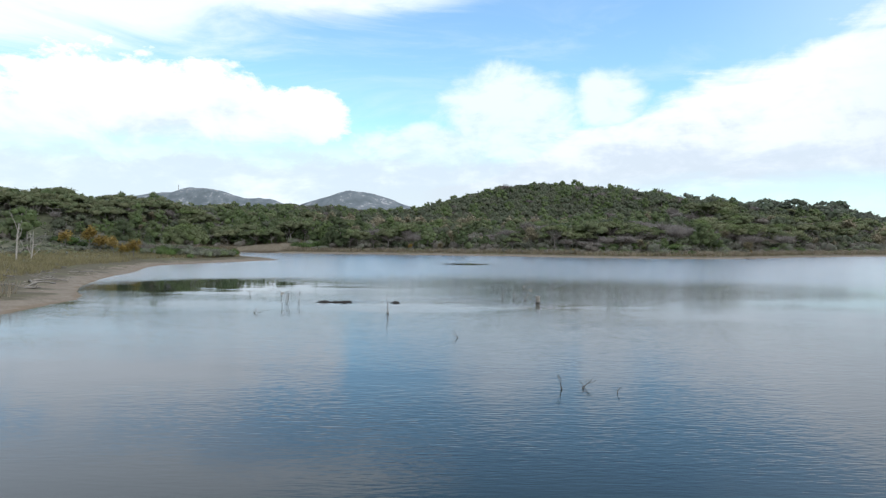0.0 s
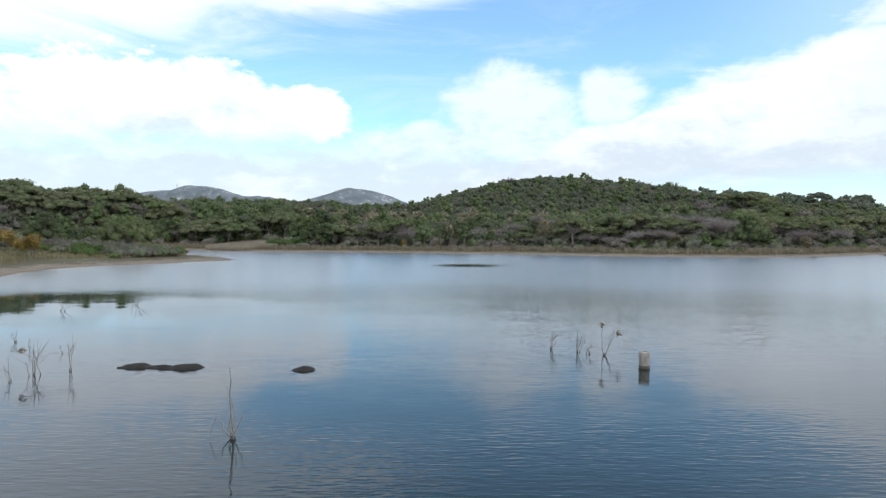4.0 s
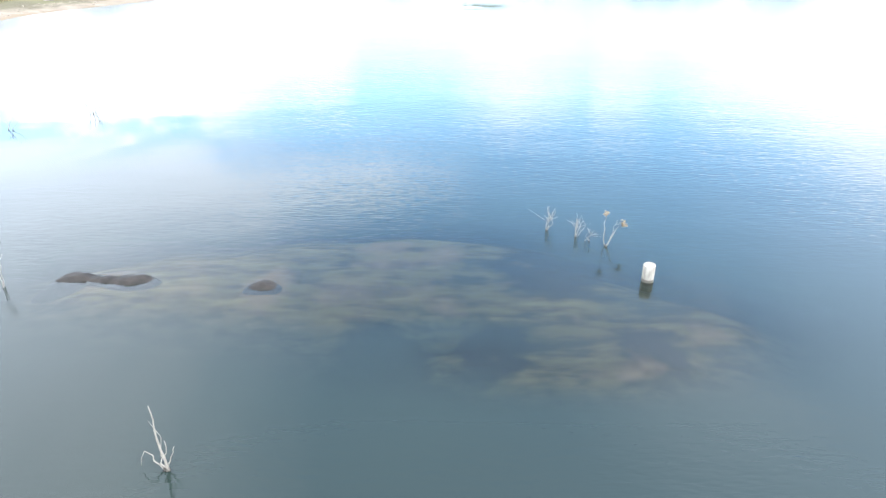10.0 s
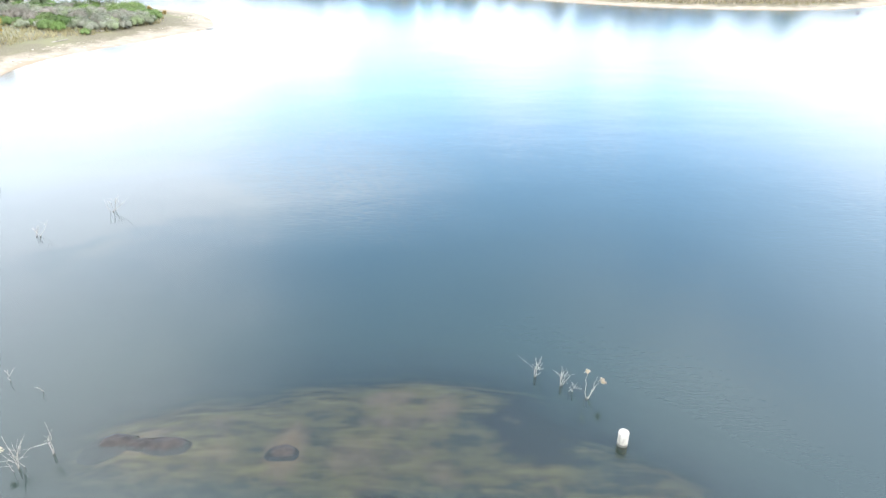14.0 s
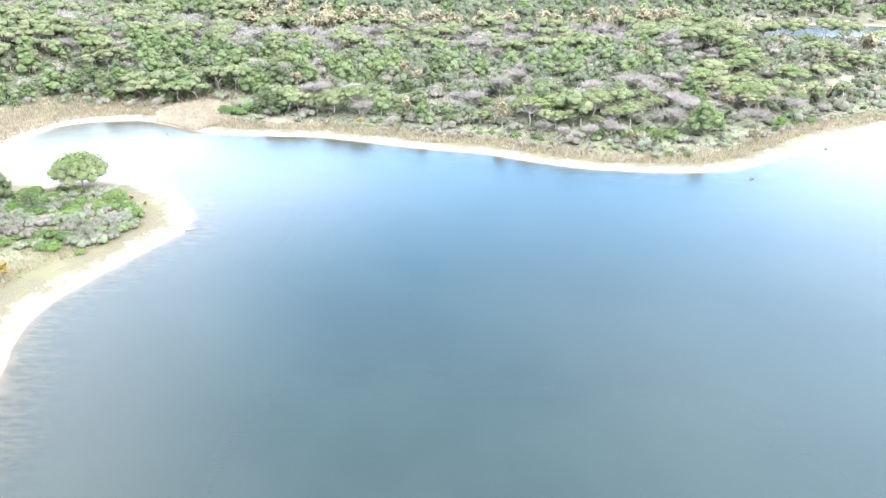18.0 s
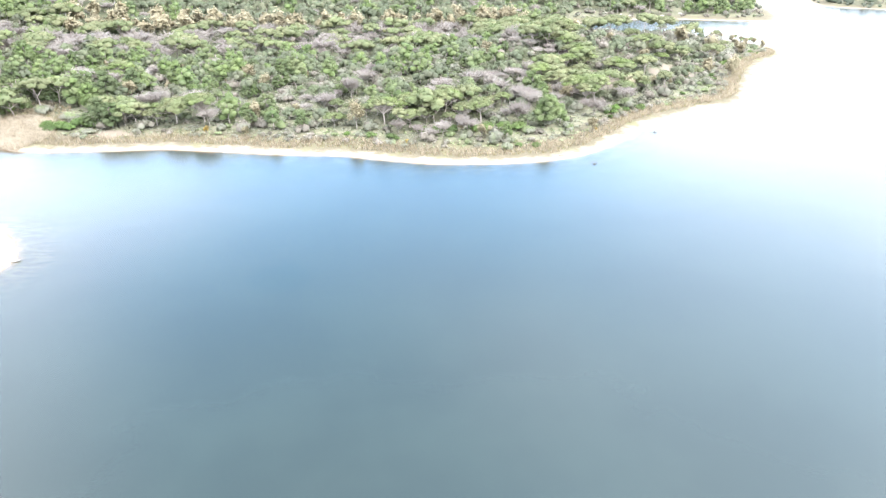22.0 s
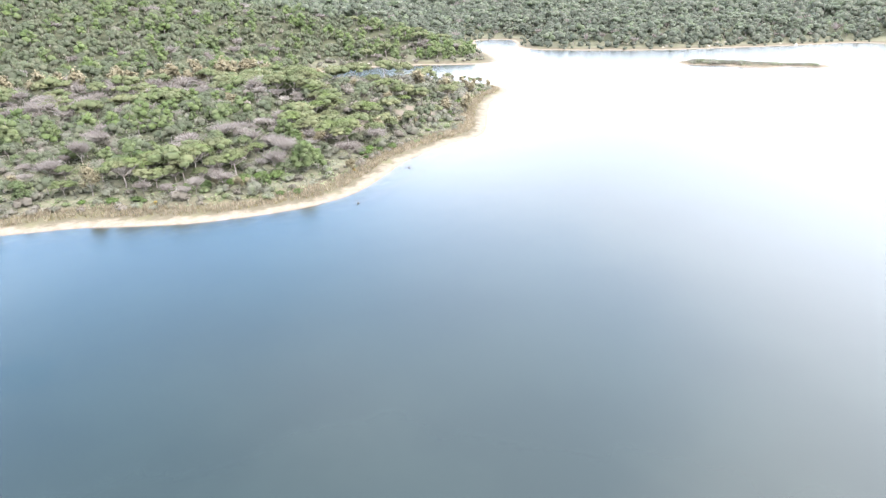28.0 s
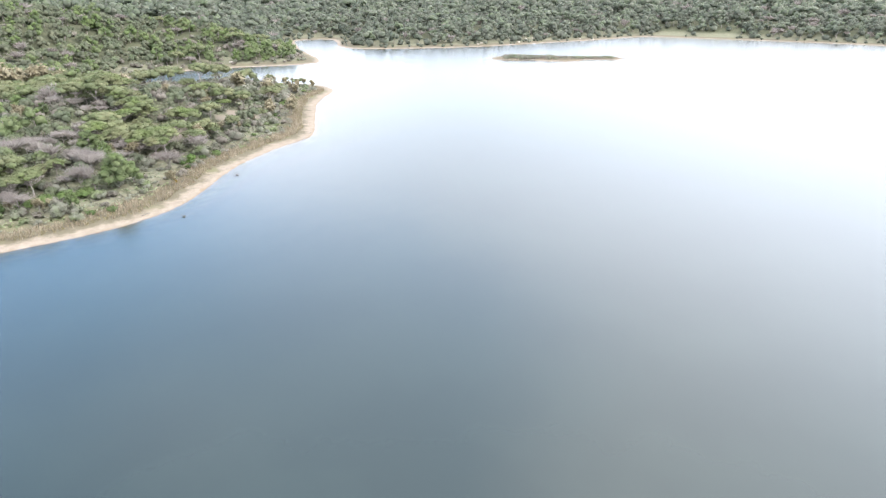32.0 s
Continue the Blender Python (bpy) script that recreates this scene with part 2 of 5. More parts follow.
# ---- materials ----
class Mat:
    """A short way to write node materials."""

    def __init__(self, name):
        self.m = bpy.data.materials.new(name)
        self.m.use_nodes = True
        self.nt = self.m.node_tree
        self.nt.nodes.clear()
        self.out = self.nt.nodes.new("ShaderNodeOutputMaterial")

    def put(self, sock, v):
        if isinstance(v, (int, float)):
            sock.default_value = v
        elif isinstance(v, tuple):
            sock.default_value = (*v, 1) if len(v) == 3 and sock.type == "RGBA" else v
        else:
            self.nt.links.new(v, sock)

    def n(self, kind, **kw):
        node = self.nt.nodes.new(kind)
        for k, v in kw.items():
            self.put(node.inputs[k.replace("_", " ")], v)
        return node

    def pos(self):
        return self.nt.nodes.new("ShaderNodeNewGeometry").outputs["Position"]

    def mul(self, a, b):
        n = self.nt.nodes.new("ShaderNodeMix")
        n.data_type, n.blend_type = "RGBA", "MULTIPLY"
        n.inputs[0].default_value = 1.0
        self.nt.links.new(a, n.inputs[6])
        n.inputs[7].default_value = (*b, 1)
        return n.outputs[2]

    def island(self):
        return self.nt.nodes.new("ShaderNodeNewGeometry").outputs["Random Per Island"]

    def obj_random(self):
        return self.nt.nodes.new("ShaderNodeObjectInfo").outputs["Random"]

    def noise(self, scale, detail=4, rough=0.55, vec=None, stretch=None, warp=0.0):
        vec = vec or self.pos()
        if stretch:
            mp = self.n("ShaderNodeMapping")
            mp.inputs["Scale"].default_value = stretch
            self.nt.links.new(vec, mp.inputs[0])
            vec = mp.outputs[0]
        return self.n("ShaderNodeTexNoise", Vector=vec, Scale=scale, Detail=detail, Roughness=rough, Distortion=warp).outputs[0]

    def math(self, op, a, b=0.0, clamp=False):
        node = self.nt.nodes.new("ShaderNodeMath")
        node.operation, node.use_clamp = op, clamp
        self.put(node.inputs[0], a)
        self.put(node.inputs[1], b)
        return node.outputs[0]

    def ramp(self, v, lo, hi, a=0.0, b=1.0):
        node = self.nt.nodes.new("ShaderNodeMapRange")
        node.interpolation_type = "SMOOTHSTEP"
        self.put(node.inputs["Value"], v)
        if lo > hi:
            lo, hi, a, b = hi, lo, b, a
        for k, x in (("From Min", lo), ("From Max", hi), ("To Min", a), ("To Max", b)):
            node.inputs[k].default_value = x
        return node.outputs[0]

    def mix(self, f, a, b):
        node = self.nt.nodes.new("ShaderNodeMix")
        node.data_type = "RGBA"
        self.put(node.inputs[0], f)
        self.put(node.inputs[6], a)
        self.put(node.inputs[7], b)
        return node.outputs[2]

    def bump(self, h, strength, dist, normal=None):
        node = self.n("ShaderNodeBump", Height=h, Strength=strength, Distance=dist)
        if normal:
            self.nt.links.new(normal, node.inputs["Normal"])
        return node.outputs[0]

    def done(self, color, rough=0.8, normal=None, metal=0.0, spec=0.3):
        p = self.n("ShaderNodeBsdfPrincipled", Base_Color=color, Roughness=rough, Metallic=metal, Specular_IOR_Level=spec)
        if normal:
            self.nt.links.new(normal, p.inputs["Normal"])
        self.nt.links.new(p.outputs[0], self.out.inputs[0])
        return self.m


def foliage(name, dark, mid, light, patch=0.085, hues=0.0):
    """Leaves that differ from spray to spray, from plant to plant and over the slopes."""
    m = Mat(name)
    v = m.math("ADD", m.math("MULTIPLY", m.ramp(m.noise(patch, 3), 0.34, 0.66), 0.34), m.math("MULTIPLY", m.island(), 0.20))
    v = m.math("ADD", v, m.math("MULTIPLY", m.noise(0.013, 3), 0.22))
    v = m.math("ADD", v, m.math("MULTIPLY", m.noise(1.1, 5, 0.65), 0.14))
    v = m.math("ADD", v, m.math("MULTIPLY", m.math("SUBTRACT", m.obj_random(), 0.5), 0.34))
    c = m.mix(m.ramp(v, 0.28, 0.55), dark, mid)
    c = m.mix(m.ramp(v, 0.55, 0.85), c, light)
    if hues:
        hue = m.math("ADD", m.noise(0.105, 2, 0.5), m.math("MULTIPLY", m.math("SUBTRACT", m.obj_random(), 0.5), 0.25))
        fresh, dusty = [tuple(1 + (k - 1) * hues for k in t) for t in ((0.86, 1.06, 0.62), (1.20, 1.02, 1.14))]
        c = m.mix(m.ramp(hue, 0.50, 0.68), c, m.mul(c, fresh))
        c = m.mix(m.ramp(hue, 0.48, 0.34), c, m.mul(c, dusty))
    p = m.n("ShaderNodeBsdfPrincipled", Base_Color=c, Roughness=0.75, Specular_IOR_Level=0.2)
    m.nt.links.new(m.bump(m.noise(1.7, 6, 0.7), 0.5, 0.5), p.inputs["Normal"])
    tr = m.n("ShaderNodeBsdfTranslucent", Color=c)
    mx = m.n("ShaderNodeMixShader", Fac=0.46)
    m.nt.links.new(p.outputs[0], mx.inputs[1])
    m.nt.links.new(tr.outputs[0], mx.inputs[2])
    m.nt.links.new(mx.outputs[0], m.out.inputs[0])
    return m.m


def plain(name, a, b, scale=3.0, rough=0.85, bump=0.3, stretch=None):
    m = Mat(name)
    v = m.math("ADD", m.math("MULTIPLY", m.noise(scale, 5, stretch=stretch), 0.6), m.math("MULTIPLY", m.noise(scale * 9, 3, stretch=stretch), 0.4))
    c = m.mix(m.ramp(v, 0.35, 0.65), a, b)
    return m.done(c, rough, m.bump(v, bump, 0.03))


M_UMBRELLA = foliage("umbrella_pine_needles", (0.124, 0.148, 0.074), (0.170, 0.196, 0.098), (0.212, 0.236, 0.122), hues=0.55)
M_PINE = foliage("pine_needles", (0.086, 0.114, 0.056), (0.132, 0.165, 0.078), (0.178, 0.208, 0.104), hues=0.45)
M_MAQUIS = foliage("maquis_leaves", (0.148, 0.154, 0.116), (0.206, 0.212, 0.164), (0.258, 0.262, 0.212), hues=0.8)
M_OAK = foliage("evergreen_oak_leaves", (0.096, 0.114, 0.072), (0.142, 0.163, 0.100), (0.190, 0.208, 0.128), hues=0.5)
# bluish version of the leaf greens: distance haze put into the colour
M_FAR_HAZE = foliage("haze_tinted_leaves", (0.094, 0.112, 0.082), (0.142, 0.162, 0.118), (0.190, 0.210, 0.158), 0.05, 0.4)
M_BRIGHT = foliage("lentisk_leaves", (0.071, 0.108, 0.039), (0.113, 0.167, 0.057), (0.159, 0.209, 0.078), hues=0.4)
M_GOLD = foliage("autumn_leaves", (0.22, 0.192, 0.122), (0.30, 0.268, 0.178), (0.36, 0.33, 0.235))
M_AMBER = foliage("amber_leaves", (0.240, 0.165, 0.045), (0.350, 0.250, 0.070), (0.430, 0.320, 0.110))
M_TWIG = foliage("bare_grey_twigs", (0.200, 0.178, 0.160), (0.285, 0.258, 0.232), (0.355, 0.328, 0.298))
M_TAN = foliage("dry_rush", (0.215, 0.180, 0.126), (0.322, 0.272, 0.196), (0.400, 0.346, 0.260), 0.3)
M_STRAW = foliage("golden_grass_blades", (0.150, 0.130, 0.064), (0.225, 0.196, 0.100), (0.285, 0.250, 0.138), 0.2)
M_REED = foliage("dry_reed", (0.258, 0.217, 0.160), (0.344, 0.297, 0.226), (0.404, 0.357, 0.279), 0.3)
M_BARK = plain("bark", (0.20, 0.172, 0.155), (0.35, 0.312, 0.285), 2.0, stretch=(3, 3, 0.6))
M_DEAD = plain("bleached_wood", (0.13, 0.118, 0.10), (0.24, 0.222, 0.195), 3.0, stretch=(4, 4, 0.6))
M_BLEACHED = plain("sun_bleached_bark", (0.26, 0.235, 0.20), (0.42, 0.39, 0.345), 3.0, stretch=(4, 4, 0.6))
M_WET_WOOD = plain("wet_dark_wood", (0.045, 0.04, 0.035), (0.10, 0.09, 0.075), 3.0, 0.5)
M_DRIFT = plain("beach_litter", (0.13, 0.11, 0.085), (0.27, 0.235, 0.19), 1.2)
M_STONE = plain("pale_rock", (0.30, 0.27, 0.23), (0.52, 0.48, 0.42), 0.8)


def water_material():
    m = Mat("lake_water")
    P = m.pos()
    # ripples of a hand's width to some metres, calmer in drifting lanes; faded out round the camera's hover point to
    # suit its view
    calm = m.ramp(m.noise(0.016, 3, 0.5, P, (0.55, 1.7, 1)), 0.38, 0.56)
    dist = m.nt.nodes.new("ShaderNodeVectorMath")
    dist.operation = "DISTANCE"
    m.nt.links.new(P, dist.inputs[0])
    dist.inputs[1].default_value = (4, 62, 0)
    near = m.ramp(dist.outputs["Value"], 70, 120, 1.0, 0.12)
    still = m.nt.nodes.new("ShaderNodeVectorMath")           # calm water placed to fit the camera's view, mirrors the trees
    still.operation = "DISTANCE"
    m.nt.links.new(P, still.inputs[0])
    still.inputs[1].default_value = (-40, 113, 0)
    windy = m.ramp(m.math("ADD", still.outputs["Value"], m.math("MULTIPLY", m.noise(0.12, 3, 0.5, P, (0.6, 1.6, 1)), 14)), 17, 38)
    still_spot = m.nt.nodes.new("ShaderNodeVectorMath")             # small still patch off the north beach, put in for a dark reflection
    still_spot.operation = "DISTANCE"
    m.nt.links.new(P, still_spot.inputs[0])
    still_spot.inputs[1].default_value = (6, 212, 0)
    windy = m.math("MULTIPLY", windy, m.ramp(m.math("ADD", still_spot.outputs["Value"], m.math("MULTIPLY", m.noise(0.3, 3, 0.5, P, (0.5, 1.6, 1)), 14)), 8, 19))
    sx = m.n("ShaderNodeSeparateXYZ", Vector=P)
    reach = m.math("ADD", sx.outputs[1], m.math("MULTIPLY", m.math("ABSOLUTE", sx.outputs[0]), 0.35))
    w1 = m.noise(1.25, 2, 0.5, P, (0.55, 1.5, 1), 0.5)
    w2 = m.noise(3.4, 1, 0.5, P, (0.38, 1.5, 1), 0.4)
    w3 = m.noise(0.08, 2, 0.5, P, (0.8, 1.4, 1))
    h = m.math("ADD", m.math("MULTIPLY", w1, 0.015), m.math("MULTIPLY", w2, 0.0135))
    h = m.math("MULTIPLY", h, m.ramp(calm, 0, 1, 0.25, 1.0))
    h = m.math("MULTIPLY", m.math("MULTIPLY", h, near), m.ramp(windy, 0, 1, 0.12, 1.0))
    h = m.math("ADD", h, m.math("MULTIPLY", w3, 0.05))
    nrm = m.bump(h, 0.8, 1.0)
    body_c = m.mix(m.ramp(m.noise(0.03, 3), 0.35, 0.65), (0.0104, 0.0176, 0.0154), (0.0124, 0.0205, 0.0176))
    diff = m.n("ShaderNodeBsdfDiffuse", Color=body_c)
    clear = m.n("ShaderNodeBsdfTransparent", Color=(0.82, 0.77, 0.62))
    shoal = m.n("ShaderNodeAttribute")
    shoal.attribute_name = "clearness"
    body = m.n("ShaderNodeMixShader", Fac=shoal.outputs["Fac"])
    m.nt.links.new(diff.outputs[0], body.inputs[1])
    m.nt.links.new(clear.outputs[0], body.inputs[2])
    gl = m.n("ShaderNodeBsdfGlossy", Color=(0.95, 0.96, 0.97), Roughness=m.math("MULTIPLY", m.ramp(reach, 95, 165, 0.012, 0.205), m.ramp(windy, 0, 1, 0.22, 1.0)))
    m.nt.links.new(nrm, gl.inputs["Normal"])
    fr = m.n("ShaderNodeFresnel", IOR=1.39)
    m.nt.links.new(nrm, fr.inputs["Normal"])
    mx = m.n("ShaderNodeMixShader")
    m.nt.links.new(fr.outputs[0], mx.inputs[0])
    m.nt.links.new(body.outputs[0], mx.inputs[1])
    m.nt.links.new(gl.outputs[0], mx.inputs[2])
    m.nt.links.new(mx.outputs[0], m.out.inputs[0])
    return m.m


def ground_material():
    m = Mat("ground")
    P = m.pos()
    sep = m.n("ShaderNodeSeparateXYZ", Vector=P)
    z = sep.outputs[2]
    big = m.noise(0.06, 4, 0.6, P)
    mid = m.noise(0.35, 4, 0.6, P)
    fine = m.noise(3.0, 4, 0.65, P)
    zz = m.math("ADD", z, m.math("MULTIPLY", m.math("SUBTRACT", mid, 0.5), 0.62))
    zz = m.math("ADD", zz, m.math("MULTIPLY", m.math("SUBTRACT", m.noise(0.11, 3, 0.5, P), 0.5), 0.55))
    # below the water: ochre algae and sand on the shallows; deep-water darkness painted on the silt
    deep_tone = m.mix(big, (0.021, 0.034, 0.029), (0.029, 0.042, 0.034))
    weed = m.mix(m.ramp(m.noise(0.8, 6, 0.65, P, (0.5, 1.4, 1)), 0.38, 0.62), (0.036, 0.036, 0.019), (0.104, 0.098, 0.040))
    weed = m.mix(m.ramp(m.noise(0.42, 7, 0.7, P, (0.35, 1.6, 1)), 0.47, 0.68), weed, (0.160, 0.146, 0.064))
    c = m.mix(m.ramp(zz, -1.9, -0.5), deep_tone, weed)
    for x, y, r in WEED_BEDS:
        d = m.nt.nodes.new("ShaderNodeVectorMath")
        d.operation = "DISTANCE"
        flat = m.n("ShaderNodeCombineXYZ", X=sep.outputs[0], Y=sep.outputs[1])
        m.nt.links.new(flat.outputs[0], d.inputs[0])
        d.inputs[1].default_value = (x, y, 0)
        f = m.math("ADD", d.outputs["Value"], m.math("MULTIPLY", m.math("SUBTRACT", m.noise(0.5, 5, 0.65, P, (0.6, 1.3, 1)), 0.5), 4.5))
        c = m.mix(m.ramp(f, r, r * 0.5), c, (0.013, 0.012, 0.010))
    wet = m.mix(fine, (0.115, 0.088, 0.060), (0.190, 0.150, 0.108))
    c = m.mix(m.ramp(zz, -0.28, -0.02), c, wet)
    sand = m.mix(m.ramp(m.math("ADD", m.math("MULTIPLY", fine, 0.5), m.math("MULTIPLY", mid, 0.5)), 0.35, 0.65), (0.132, 0.110, 0.084), (0.208, 0.177, 0.140))
    c = m.mix(m.ramp(zz, 0.02, 0.16), c, sand)
    grass = m.mix(m.ramp(fine, 0.35, 0.7), (0.070, 0.062, 0.041), (0.112, 0.099, 0.068))
    grass = m.mix(m.ramp(big, 0.5, 0.66), grass, (0.098, 0.094, 0.054))
    patches = m.math("ADD", zz, m.math("MULTIPLY", m.math("SUBTRACT", m.noise(0.16, 5, 0.7, P), 0.5), 1.5))
    c = m.mix(m.ramp(patches, 0.34, 0.80), c, grass)
    floor = m.mix(m.ramp(mid, 0.35, 0.65), (0.086, 0.092, 0.060), (0.130, 0.126, 0.086))
    floor = m.mix(m.ramp(fine, 0.5, 0.8), floor, (0.150, 0.138, 0.095))
    litter = m.mix(m.ramp(mid, 0.35, 0.65), (0.048, 0.055, 0.032), (0.078, 0.080, 0.050))
    floor = m.mix(m.ramp(zz, 5.0, 9.0), floor, litter)
    c = m.mix(m.ramp(zz, 1.5, 2.3), c, floor)
    # bare sandy clearings among the trees
    for x, y, r in CLEARINGS:
        d = m.nt.nodes.new("ShaderNodeVectorMath")
        d.operation = "DISTANCE"
        sx = m.n("ShaderNodeCombineXYZ", X=sep.outputs[0], Y=sep.outputs[1])
        m.nt.links.new(sx.outputs[0], d.inputs[0])
        d.inputs[1].default_value = (x, y, 0)
        f = m.math("ADD", d.outputs["Value"], m.math("MULTIPLY", m.math("SUBTRACT", m.noise(0.12, 4, 0.6, P), 0.5), 22))
        c = m.mix(m.ramp(f, r, r * 0.6), c, (0.128, 0.110, 0.086))
    hgt = m.math("ADD", m.math("MULTIPLY", mid, 0.25), m.math("MULTIPLY", fine, 0.08))
    return m.done(c, 0.95, m.bump(hgt, 0.6, 0.4), spec=0.1)


# ---- plan of the lake ----
WEST_SHORE = [(-90, -420), (-78, -160), (-60, -20), (-49, 45), (-49, 70), (-50, 80), (-51, 90), (-60, 103), (-66, 118), (-71, 132),
              (-76, 155), (-81, 170), (-85, 182), (-86, 193), (-82, 206), (-75, 219), (-70, 230), (-64, 239), (-67, 253),
              (-75, 266), (-84, 277), (-93, 283)]
COVE = [(-108, 288), (-124, 286), (-143, 290), (-152, 297), (-161, 315), (-168, 340), (-166, 357), (-158, 368), (-132, 372),
        (-116, 365), (-97, 350), (-82, 344)]
NORTH_SHORE = [(-69, 342), (-53, 339), (-37, 337), (-16, 328), (5, 318), (34, 309), (51, 298), (67, 289), (83, 285), (104, 281),
               (127, 283), (145, 292), (166, 308), (184, 320), (202, 328), (223, 336), (245, 340), (256, 346), (280, 372),
               (307, 403), (333, 429), (356, 446), (376, 457)]
LAGOON = [(390, 476), (396, 500), (384, 536), (352, 574), (308, 592), (285, 622), (291, 652),
          (326, 670), (375, 675), (420, 667), (462, 641), (506, 626), (536, 650), (566, 698), (610, 775), (680, 868), (712, 908), (770, 884)]
EAST_SHORE = [(735, 835), (676, 772), (664, 720), (700, 688), (790, 618), (935, 575), (1037, 543), (1120, 527), (1170, 512),
              (1182, 465), (1193, 415), (1208, 330), (1225, 236), (1225, 151), (1240, -40), (1180, -400), (600, -760), (100, -640)]
ISLANDS = [((692, 494), (772, 396), 14.0, 2.2), ((702, 452), (728, 420), 12.0, 1.4), ((776, 391), (799, 379), 3.2, 0.5),
           ((560, 569), (577, 558), 4.0, 0.5), ((533, 574), (538, 571), 2.4, 0.45), ((815, 376), (826, 369), 2.6, 0.45)]


def rounded(points, times=2):
    p = np.array(points, float)
    for _ in range(times):
        q = np.roll(p, -1, 0)
        p = np.stack([0.75 * p + 0.25 * q, 0.25 * p + 0.75 * q], 1).reshape(-1, 2)
    return p


OUTLINE = rounded(WEST_SHORE + COVE + NORTH_SHORE + LAGOON + EAST_SHORE, 1)


def shore_distance(x, y):
    """Metres from the waterline: positive on land, negative on the lake."""
    x, y = np.asarray(x, float), np.asarray(y, float)
    best, inside = np.full(x.shape, 1e9), np.zeros(x.shape, bool)
    for a, b in zip(OUTLINE, np.roll(OUTLINE, -1, 0)):
        dx, dy = b - a
        u = np.clip(((x - a[0]) * dx + (y - a[1]) * dy) / (dx * dx + dy * dy), 0, 1)
        best = np.minimum(best, (x - a[0] - u * dx) ** 2 + (y - a[1] - u * dy) ** 2)
        if dy != 0:
            cross = ((a[1] > y) != (b[1] > y)) & (x < a[0] + (y - a[1]) * dx / dy)
            inside ^= cross
    d = np.where(inside, -np.sqrt(best), np.sqrt(best))
    for a, b, r, _ in ISLANDS:
        dx, dy = b[0] - a[0], b[1] - a[1]
        u = np.clip(((x - a[0]) * dx + (y - a[1]) * dy) / (dx * dx + dy * dy), 0, 1)
        k = r * (1 + 0.35 * np.sin(u * 9 + a[0]) * np.cos(u * 4.0))
        d = np.maximum(d, k - np.hypot(x - a[0] - u * dx, y - a[1] - u * dy))
    return d


def value_noise(x, y, cell, seed):
    """Smooth lattice noise from 0 to 1."""
    rng = np.random.RandomState(seed)
    tab = rng.rand(256, 256)
    u, v = np.asarray(x) / cell, np.asarray(y) / cell
    i, j = np.floor(u).astype(int), np.floor(v).astype(int)
    fu, fv = u - i, v - j
    fu, fv = fu * fu * (3 - 2 * fu), fv * fv * (3 - 2 * fv)
    g = lambda a, b: tab[a % 256, b % 256]
    return (g(i, j) * (1 - fu) + g(i + 1, j) * fu) * (1 - fv) + (g(i, j + 1) * (1 - fu) + g(i + 1, j + 1) * fu) * fv


def step(v, lo, hi):
    u = np.clip((v - lo) / (hi - lo), 0, 1)
    return u * u * (3 - 2 * u)


def bell(x, y, cx, cy, sx, sy):
    return np.exp(-((x - cx) / sx) ** 2 - ((y - cy) / sy) ** 2)


def ground_height(x, y, d=None):
    x, y = np.asarray(x, float), np.asarray(y, float)
    d = shore_distance(x, y) if d is None else d
    d = d + (value_noise(x, y, 9, 5) - 0.5) * 2.2 * step(np.abs(d), 0, 4)
    h = np.interp(d, [-70, -14, -5, 0, 3.5, 13, 30, 60], [-3.2, -1.5, -0.55, 0, 0.42, 1.15, 2.4, 4.0])
    inland = step(d, 20, 130)
    rise = 6.5 + 4.5 * value_noise(x, y, 90, 2)
    rise = rise + 20 * step(-x, 20, 200) * step(y, 300, 480)              # higher wood behind the cove
    rise = rise + 17 * bell(x, y, 190, 434, 75, 50)
    rise = rise * (1 - 0.75 * np.minimum(1, 1.3 * bell(x, y, 10, 565, 260, 120)))     # low ground behind the shore
    h = h + inland * rise
    h = h * (1 - 0.7 * np.minimum(1, 1.5 * bell(x, y, -218, 352, 72, 62)))           # grass flats west of the cove
    h = h + inland * 50 * bell(x, y, 115, 880, 170, 210)                  # wooded hill
    h = h + inland * 30 * bell(x, y, 330, 930, 180, 170) + inland * 20 * bell(x, y, 540, 860, 170, 140)
    h = h + inland * 5 * bell(x, y, 0, 760, 200, 130)
    far = step(np.hypot(x, y), 900, 1800)
    h = h + inland * far * (5 + 16 * value_noise(x, y, 420, 9))
    h = h + inland * 3.0 * (value_noise(x, y, 26, 3) - 0.5)
    # drowned sandbank round the post, with weed-filled hollows
    bank = 2.75 * np.minimum(1, 1.15 * bell(x, y, 0.5, 87.6, 13.0, 6.2)) + 2.6 * np.minimum(1, 1.3 * bell(x, y, 9.5, 82.2, 10.5, 3.8))
    bank = bank + 1.5 * np.minimum(1, 1.1 * bell(x, y, -13, 85.5, 6, 3.2)) + 1.2 * bell(x, y, 7, 78.6, 9, 2.2)
    bank = np.minimum(bank, 2.75) * (0.84 + 0.26 * value_noise(x * 0.55, y, 1.9, 11))
    bank = bank - 0.15 * bell(x, y, 8.2, 88.2, 3.1, 2.5) * (0.7 + 0.6 * value_noise(x, y, 1.3, 12))
    bank = bank - 0.9 * bell(x, y, 1.2, 80.9, 4.8, 1.7) * (0.5 + value_noise(x, y, 2.1, 15))
    bank = bank + 2.6 * np.minimum(1, 1.5 * bell(x, y, -142, 361, 20, 5)) * (0.8 + 0.3 * value_noise(x, y, 4, 14))   # weed mat in the cove
    return np.where(d < -1, np.minimum(h + bank, -0.16 - 0.18 * value_noise(x, y, 1.7, 13)), h)


